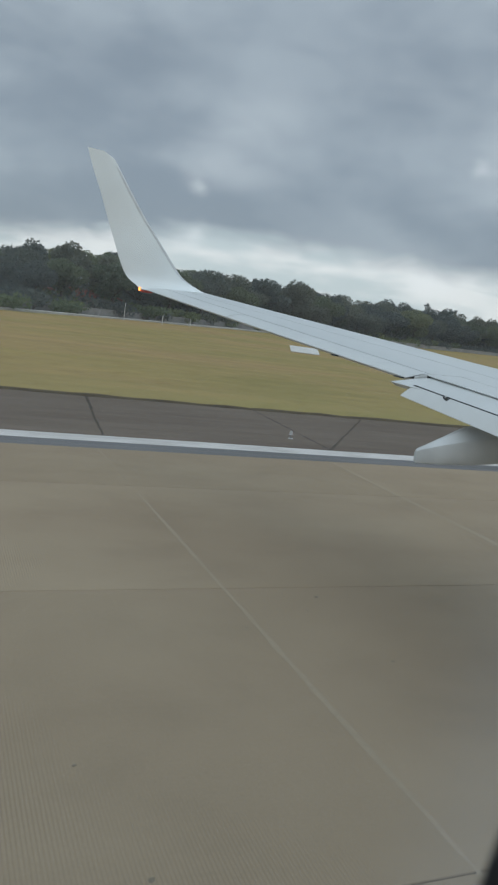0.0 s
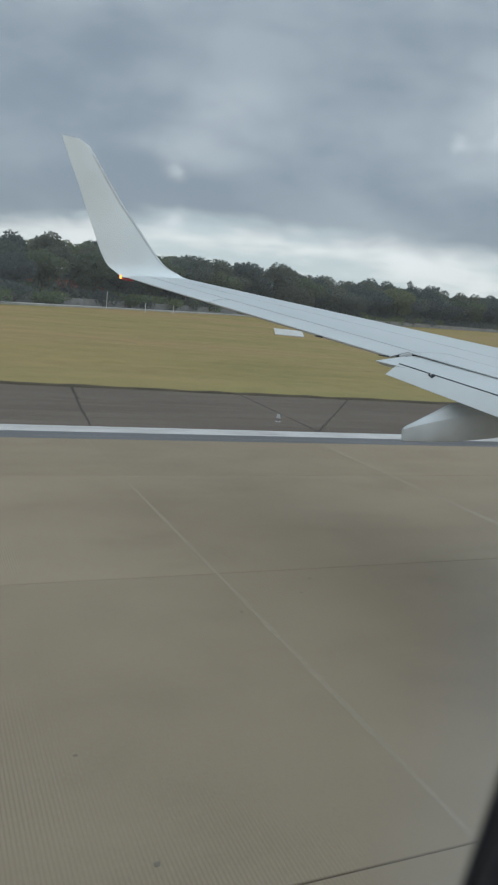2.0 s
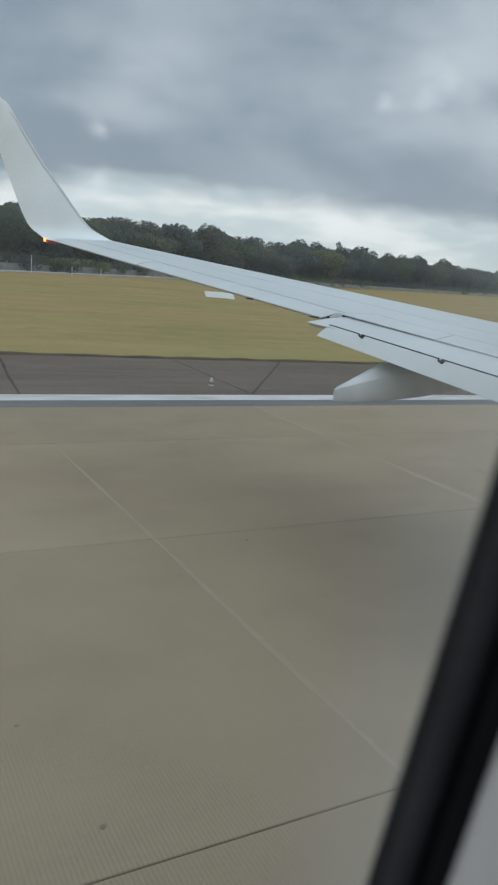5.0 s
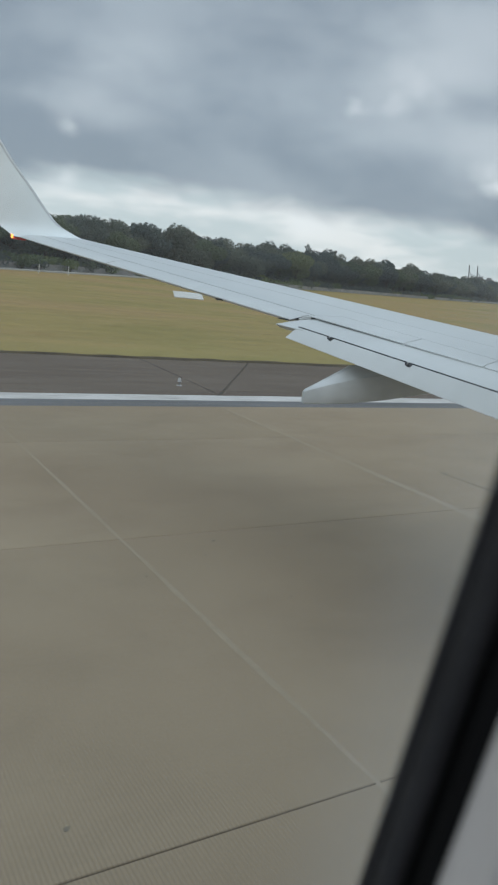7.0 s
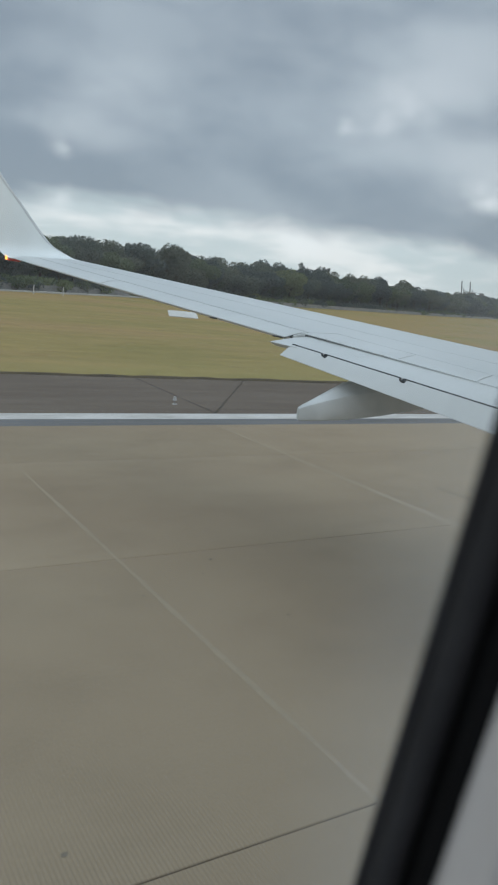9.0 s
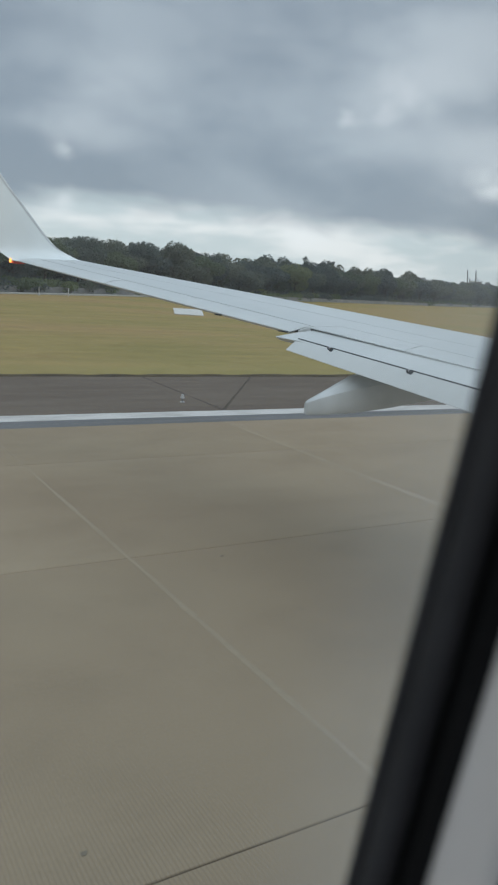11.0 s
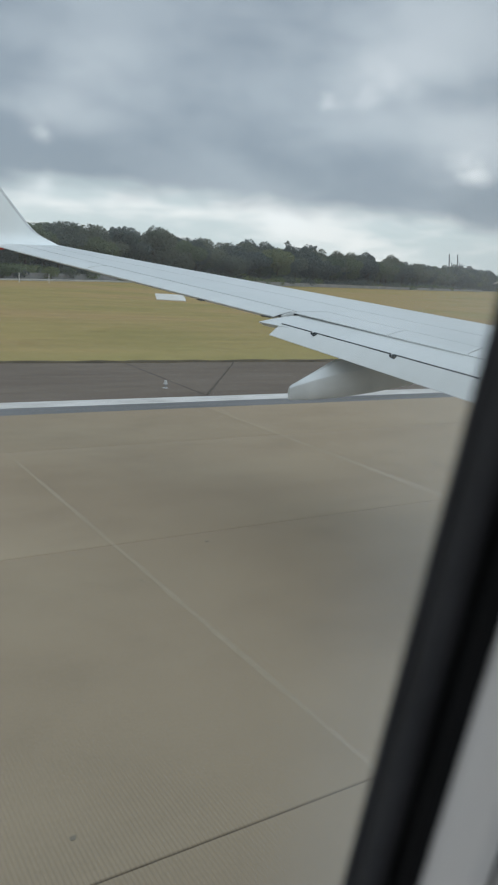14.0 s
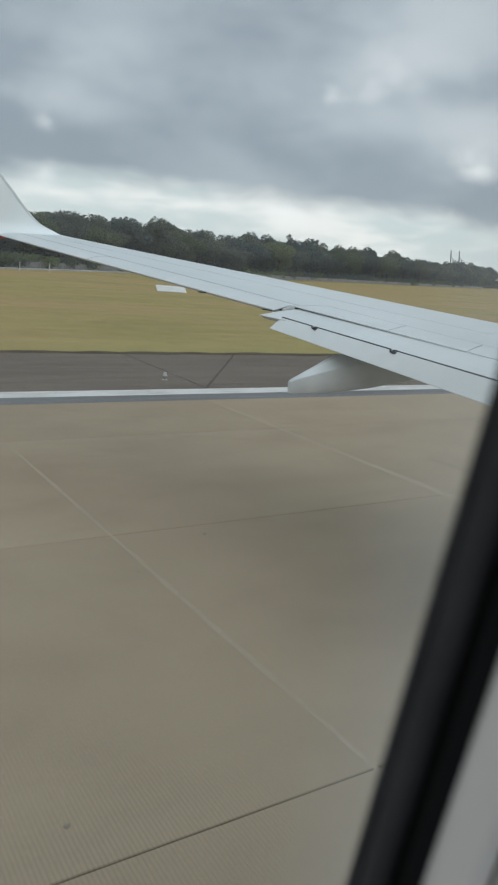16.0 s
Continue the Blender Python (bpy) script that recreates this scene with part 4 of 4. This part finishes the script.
# ---- fence and path before the wood ----
def fence_run(s0, s1, step, ofs):
    f = empty("fence", "low weathered grey fence before the wood", "fence", "boundary fence")
    s = s0
    prev = None
    while s <= s1:
        x, y, a = edge_at(s)
        px, py = x - math.sin(a) * ofs, y + math.cos(a) * ofs
        part("post", box(px - 0.09, px + 0.09, py - 0.09, py + 0.09, -0.05, 1.5, 0.02), M["fence"], f)
        if prev:
            ax, ay = prev
            d = Vector((px - ax, py - ay, 0))
            nn = Vector((-d.y, d.x, 0)).normalized() * 0.04
            vs = []
            for z0, z1 in ((0.05, 1.15),):
                for q in (Vector((ax, ay, 0)), Vector((px, py, 0))):
                    for sgn in (-1, 1):
                        for z in (z0, z1):
                            vs.append((q.x + nn.x * sgn, q.y + nn.y * sgn, z))
            fs = [(0, 1, 3, 2), (4, 6, 7, 5), (0, 4, 5, 1), (2, 3, 7, 6), (1, 5, 7, 3), (0, 2, 6, 4)]
            mesh_ob("panel", vs, fs, M["fence"], f)
        prev = (px, py)
        s += step
    return f


fence_run(60, 240, 6.0, 4.2)
fence_run(250, 640, 9.0, 0.6)


def path_strip():
    rings = []
    for i in range(60):
        x, y, a = edge_at(10 + i * 4)
        ring = []
        for o, z in ((-0.5, -0.1), (-0.5, 0.19), (-0.44, 0.22), (0.9, 0.22), (0.9, -0.1)):
            ring.append((x - math.sin(a) * o, y + math.cos(a) * o, z))
        rings.append(ring)
    v, f = loft(rings)
    tagged(mesh_ob("pavement", v, f, M["path"]), "pale raised perimeter path along the grass", "path", kind="structure")


path_strip()


# ---- red-roofed building half hidden in the trees ----
def red_house():
    h = empty("house", "low building with a red tiled roof among trees", "house", at=pose(24, 141, 0, 0, 0, 20))
    part("wall", box(-7, 7, -3.5, 3.5, 0, 2.6), M["wall"], h)
    v = [(-7.6, -4.1, 2.55), (7.6, -4.1, 2.55), (7.6, 4.1, 2.55), (-7.6, 4.1, 2.55), (-5.2, 0, 3.9), (5.2, 0, 3.9)]
    mesh_ob("roof", v, [(0, 1, 5, 4), (2, 3, 4, 5), (1, 2, 5), (3, 0, 4), (3, 2, 1, 0)], M["red"], h)
    for x in (-4.5, -1.5, 1.5, 4.5):
        wdw = part("window", box(x - 0.5, x + 0.5, -3.56, -3.48, 0.9, 2.0), M["wall"], h)
        part("pane", box(x - 0.42, x + 0.42, -3.58, -3.565, 0.98, 1.92), M["dark"], wdw)


red_house()


# ---- airfield furniture ----
def edge_lamp():
    l = empty("runway_edge_lamp", "white runway edge lamp on a short stem", "lamp", "runway edge lamps")
    part("base_plate", cyl((0, 0, -0.012), (0, 0, 0.02), 0.13, 0.12, 14), M["lamp_body"], l)
    part("stem", cyl((0, 0, 0.02), (0, 0, 0.20), 0.035, 0.03, 10), M["steel"], l)
    part("collar", cyl((0, 0, 0.18), (0, 0, 0.22), 0.10, 0.10, 12), M["lamp_body"], l)
    part("lens", cyl((0, 0, 0.22), (0, 0, 0.36), 0.085, 0.055, 12), M["lamp_body"], l, "pale glass lens")
    return l


lamp = edge_lamp()
for i, x in enumerate((11.6, -48.4, 71.6, 131.6)):
    if i == 0:
        lamp.matrix_basis = pose(x, 23.55, -0.012) @ Matrix.Diagonal((0.75, 0.75, 0.75, 1))
    else:
        copy_thing(lamp, pose(x, 23.55, -0.012))


def marker_board(at):
    b = empty("marker_board", "white raised marker board lying in the grass", "marker", "marker boards", at=at)
    v = [(-1.75, -1.3, 0.06), (1.75, -1.3, 0.06), (1.75, 1.3, 0.62), (-1.75, 1.3, 0.62)]
    v += [(x, y, z - 0.08) for x, y, z in v]
    mesh_ob("board", v, [(0, 1, 2, 3), (7, 6, 5, 4), (0, 4, 5, 1), (1, 5, 6, 2), (2, 6, 7, 3), (3, 7, 4, 0)], M["sign"], b)
    for x in (-1.5, 0, 1.5):
        part("leg", box(x - 0.05, x + 0.05, 1.0, 1.1, -0.1, 0.47), M["steel"], b)
    return b


marker_board(pose(42.0, 85.0, 0.0, 0, 0, -20))


def marker_post(at):
    p = empty("marker_post", "short white marker post in the grass", "post", "marker posts", at=at)
    part("shaft", cyl((0, 0, -0.1), (0, 0, 1.35), 0.07, 0.06, 10), M["sign"], p)
    part("cap", cyl((0, 0, 1.35), (0, 0, 1.42), 0.08, 0.07, 10), M["sign"], p)
    return p


mp = marker_post(pose(34.0, 121, 0))
copy_thing(mp, pose(39.6, 124, 0))
tall = copy_thing(mp, pose(27.3, 119, 0))
tall.matrix_basis = pose(27.3, 119, 0) @ Matrix.Diagonal((0.8, 0.8, 1.9, 1))
tagged(tall, "tall thin white marker post beside the perimeter path")


def windsock(at):
    w = empty("windsock", "pale windsock on a white mast with a faded red foot", "windsock", at=at)
    for i in range(5):
        part("mast_band", cyl((0, 0, i * 1.2 - 0.1), (0, 0, i * 1.2 + 1.1), 0.16, 0.15, 10), M["mast_red"] if i == 0 else M["sign"], w, "faded red lowest mast band" if i == 0 else "")
    part("swivel", cyl((0, 0, 5.9), (0, 0, 6.4), 0.08, 0.08, 8), M["steel"], w)
    rings = []
    for k in range(9):
        u = k / 8
        r = 0.55 - 0.28 * u
        c = Vector((-0.2 - 3.0 * u, 0, 6.2 - 0.9 * u ** 2))
        rings.append([(c.x, c.y + r * math.cos(2 * math.pi * j / 14), c.z + r * math.sin(2 * math.pi * j / 14)) for j in range(14)])
    v, f = loft(rings, caps=False)
    mesh_ob("sock", v, f, M["orange_cloth"], w, smooth=True)
    return w


windsock(pose(262, 222, 0, 0, 0, -40))


# ---- inset lights, patches and old cable cuts along the runway ----
AX = -33.0
def inset_light(at):
    l = empty("inset_light", "round inset runway light with bright metal rim", "light", "inset approach lights", at=at)
    part("rim", cyl((0, 0, -0.02), (0, 0, 0.006), 0.36, 0.35, 24), M["dark"], l)
    part("dome", cyl((0, 0, 0.006), (0, 0, 0.02), 0.30, 0.22, 24), M["metal"], l)
    for k in range(6):
        a = k * math.pi / 3
        part("bolt", cyl((0.25 * math.cos(a), 0.25 * math.sin(a), 0.01), (0.25 * math.cos(a), 0.25 * math.sin(a), 0.024), 0.025, 0.025, 6), M["dark"], l)
    return l


il = inset_light(pose(AX + 2.94, 5.18, 0))
for y in (8.0, 10.95):
    copy_thing(il, pose(AX + 2.94, y, 0))
for y in (4.65, 7.8, 10.93):
    copy_thing(il, pose(EDGE_X - 3.2, y, 0))


def patch(at, r):
    ring = [(r * (1 + 0.05 * noise.noise(Vector((math.cos(a), math.sin(a), r)))) * math.cos(a), 0.9 * r * math.sin(a)) for a in [2 * math.pi * i / 28 for i in range(28)]]
    v, f = loft([[(x, y, -0.02) for x, y in ring], [(x, y, 0.003) for x, y in ring], [(x * 0.95, y * 0.95, 0.006) for x, y in ring]])
    ob = mesh_ob("mortar_patch", v, f, M["patch"])
    ob.matrix_basis = at
    return tagged(ob, "round beige mortar patch in the concrete", "patch", "mortar patches")


for x, y, r in ((4.5, 12.07, 0.5), (4.5, 10.9, 0.42), (4.5, 9.17, 0.5), (4.5, 8.1, 0.4), (4.5, 6.32, 0.45)):
    patch(pose(AX + x, y, 0), r)


def chip(x, y, r, seed):
    rng = np.random.default_rng(seed)
    n = 11
    ring = [(r * (0.6 + 0.7 * rng.random()) * math.cos(2 * math.pi * k / n), 0.8 * r * (0.6 + 0.7 * rng.random()) * math.sin(2 * math.pi * k / n)) for k in range(n)]
    v, f = loft([[(a, b, -0.01) for a, b in ring], [(a, b, 0.003) for a, b in ring], [(a * 0.5, b * 0.5, 0.004) for a, b in ring]])
    ob = mesh_ob("spall", v, f, M["spall"])
    ob.matrix_basis = pose(x, y, 0)
    return tagged(ob, "small dark chipped spot in the concrete", "chip", "chipped spots")


for k in range(7):
    rng_k = np.random.default_rng(300 + k)
    yy = 3.6 + 9.0 * rng_k.random() ** 1.4
    chip(yy * math.tan(radians(6 + 34 * rng_k.random())), yy, 0.014 + 0.022 * rng_k.random(), k)


def sealed_crack(points, width, seed, z=0.004, name="sealed_crack", mat=None):
    """An uneven band of dark sealant along a broken line."""
    rng = np.random.default_rng(seed)
    verts, faces = [], []
    pts = []
    for (x0, y0), (x1, y1) in zip(points, points[1:]):
        n = max(3, int(math.hypot(x1 - x0, y1 - y0) / 0.35))
        pts += [(x0 + (x1 - x0) * i / n, y0 + (y1 - y0) * i / n) for i in range(n)]
    pts.append(points[-1])
    for i, (x, y) in enumerate(pts):
        a = pts[min(i + 1, len(pts) - 1)]
        b = pts[max(i - 1, 0)]
        d = Vector((a[0] - b[0], a[1] - b[1])).normalized()
        w = width * (0.35 + 0.9 * rng.random()) / 2
        j = rng.normal() * 0.012
        verts += [(x - d.y * (w + j), y + d.x * (w + j), z), (x + d.y * (w - j), y - d.x * (w - j), z)]
    for i in range(len(pts) - 1):
        faces.append((2 * i, 2 * i + 1, 2 * i + 3, 2 * i + 2))
    ob = mesh_ob(name, verts, faces, mat or M["joint"])
    return tagged(ob, "dark sealed crack in the pavement", "crack", "sealed cracks")


sealed_crack([(13.1, 12.5), (13.15, 11.0), (13.05, 9.4)], 0.045, 1)
sealed_crack([(12.8, 29.9), (12.3, 21.9)], 0.10, 2, -0.008)
sealed_crack([(18.1, 29.9), (15.0, 25.6), (12.3, 21.9)], 0.10, 3, -0.008)
sealed_crack([(5.7, 29.9), (5.0, 24.0), (4.8, 21.9)], 0.11, 4, -0.008)
for k, (x0, x1) in enumerate(((3.5, 3.5), (4.9, 4.9), (5.3, 5.3))):
    sealed_crack([(AX + x1, 19.8), (AX + (x0 + x1) / 2, 10.0), (AX + x0, 3.5)], 0.12, 10 + k)
sealed_crack([(66.0, 19.8), (65.8, 9.0)], 0.14, 15)
# older cuts farther back along the runway, and the wide tarred joints before the asphalt
for k, (x0, x1) in enumerate(((3.0, 4.1), (2.3, 2.9), (1.3, 1.9))):
    sealed_crack([(AX - 28 + x1, 19.8), (AX - 28 + (x0 + x1) / 2, 10.0), (AX - 28 + x0, 3.5)], 0.09, 20 + k)
sealed_crack([(EDGE_X - 7.27, 19.6), (EDGE_X - 7.27, 4.25)], 0.16, 30)
sealed_crack([(EDGE_X - 7.2, 4.22), (EDGE_X - 0.1, 4.22)], 0.20, 31)
sealed_crack([(EDGE_X - 7.3, 10.3), (EDGE_X - 4.3, 10.2), (EDGE_X - 3.3, 10.9)], 0.06, 32)
sealed_crack([(EDGE_X - 3.4, 17.1), (EDGE_X - 4.3, 16.2), (EDGE_X - 3.3, 14.3)], 0.08, 33)
sealed_crack([(EDGE_X - 3.2, 4.5), (EDGE_X - 3.5, 4.25)], 0.14, 34)


# ---- painted threshold ahead of the aeroplane ----
def stripe(x0, x1, y0, y1):
    ob = part("threshold_stripe", box(x0, x1, y0, y1, -0.05, 0.004), M["white"], None)
    return tagged(ob, "broad white threshold stripe on dark asphalt", "marking", "threshold stripes")


stripe(EDGE_X + 7.1, EDGE_X + 8.9, -23, 20.2)
for side in (1, -1):
    for k in range(6):
        y0 = CL + side * (1.75 + 3.5 * k)
        y1 = y0 + side * 1.75
        stripe(EDGE_X + 18.5, EDGE_X + 51, min(y0, y1), max(y0, y1))


# ---- soil lip along the shoulder ----
def soil_lip():
    verts, faces = [], []
    n = 260
    for i in range(n + 1):
        x = -40 + 140 * i / n
        a, c = 0.16 * noise.noise(Vector((x * 0.7, 0.3, 0))) + 0.10 * noise.noise(Vector((x * 2.1, 0.9, 0))), 0.22 * noise.noise(Vector((x * 0.5, 5.3, 0)))
        h = 0.060 + 0.030 * noise.noise(Vector((x * 0.9, 9.1, 0)))
        verts += [(x, 29.88 + a, -0.011), (x, 30.00 + a, h * 0.8), (x, 30.20 + c, h), (x, 30.45 + c, -0.06)]
    for i in range(n):
        for j in range(3):
            faces.append((4 * i + j, 4 * i + 4 + j, 4 * i + 5 + j, 4 * i + 1 + j))
    tagged(mesh_ob("trim", verts, faces, M["soil"]), "dark crumbling soil lip at the grass edge", "soil edge", kind="structure")


soil_lip()


# ---- concrete slabs, each a piece of the runway ----
def slabs():
    ys = [-19.63, -13.68, -7.73, -1.78, 4.17, 10.12, 16.07, 19.96]
    step, x_start = 7.0, -72.75
    shared = {}
    k = 0
    for j in range(len(ys) - 1):
        d = ys[j + 1] - ys[j]
        x = x_start
        while x < EDGE_X - 0.5:
            x1 = min(x + step, EDGE_X)
            key = (round(d, 2), round(x1 - x, 2))
            if key not in shared:
                g = 0.011
                w, h = (x1 - x) / 2 - 0.004, d / 2 - 0.008
                b = 0.008
                v = [(-w, -h, -0.028), (w, -h, -0.028), (w, h, -0.028), (-w, h, -0.028),
                     (-w, -h, -b), (w, -h, -b), (w, h, -b), (-w, h, -b),
                     (-w + b, -h + b, 0), (w - b, -h + b, 0), (w - b, h - b, 0), (-w + b, h - b, 0)]
                f = [(8, 9, 10, 11)] + [(4 + a, 4 + (a + 1) % 4, 8 + (a + 1) % 4, 8 + a) for a in range(4)] + [(a, (a + 1) % 4, 4 + (a + 1) % 4, 4 + a) for a in range(4)]
                me = bpy.data.meshes.new("slab")
                me.from_pydata(v, [], f)
                me.materials.append(M["concrete"])
                shared[key] = me
            ob = new("slab", shared[key])
            ob.location = ((x + x1) / 2, (ys[j] + ys[j + 1]) / 2, 0)
            ob.parent = base
            x = x1


def sealant():
    x, k = -72.75, 0
    rng = np.random.default_rng(77)
    while x < EDGE_X - 1:
        n = 220
        verts, faces = [], []
        for i in range(n + 1):
            y = -19.6 + 39.5 * i / n
            keep = min(1.0, max(0.30, 0.85 + 1.1 * noise.noise(Vector((y * 0.2, x * 1.7, 4.5))) + 0.5 * noise.noise(Vector((y * 0.9, x, 8.0)))))
            if y > 11:
                keep *= max(0.2, 1 - (y - 11) / 6)
            if k % 2:
                keep *= 0.35
            w = 0.108 * (0.7 + 0.5 * rng.random() + 0.4 * noise.noise(Vector((y * 0.6, x, 2.0)))) * keep + 0.008
            j = rng.normal() * 0.003 + 0.008 * noise.noise(Vector((y * 0.25, x, 11.0)))
            verts += [(x - w + j, y, 0.0035), (x + w + j, y, 0.0035)]
        for i in range(n):
            faces.append((2 * i, 2 * i + 1, 2 * i + 3, 2 * i + 2))
        mesh_ob("joint_sealant", verts, faces, M["sealant"], base, "pale worn joint sealant")
        x += 7.0
        k += 1


sealant()
slabs()
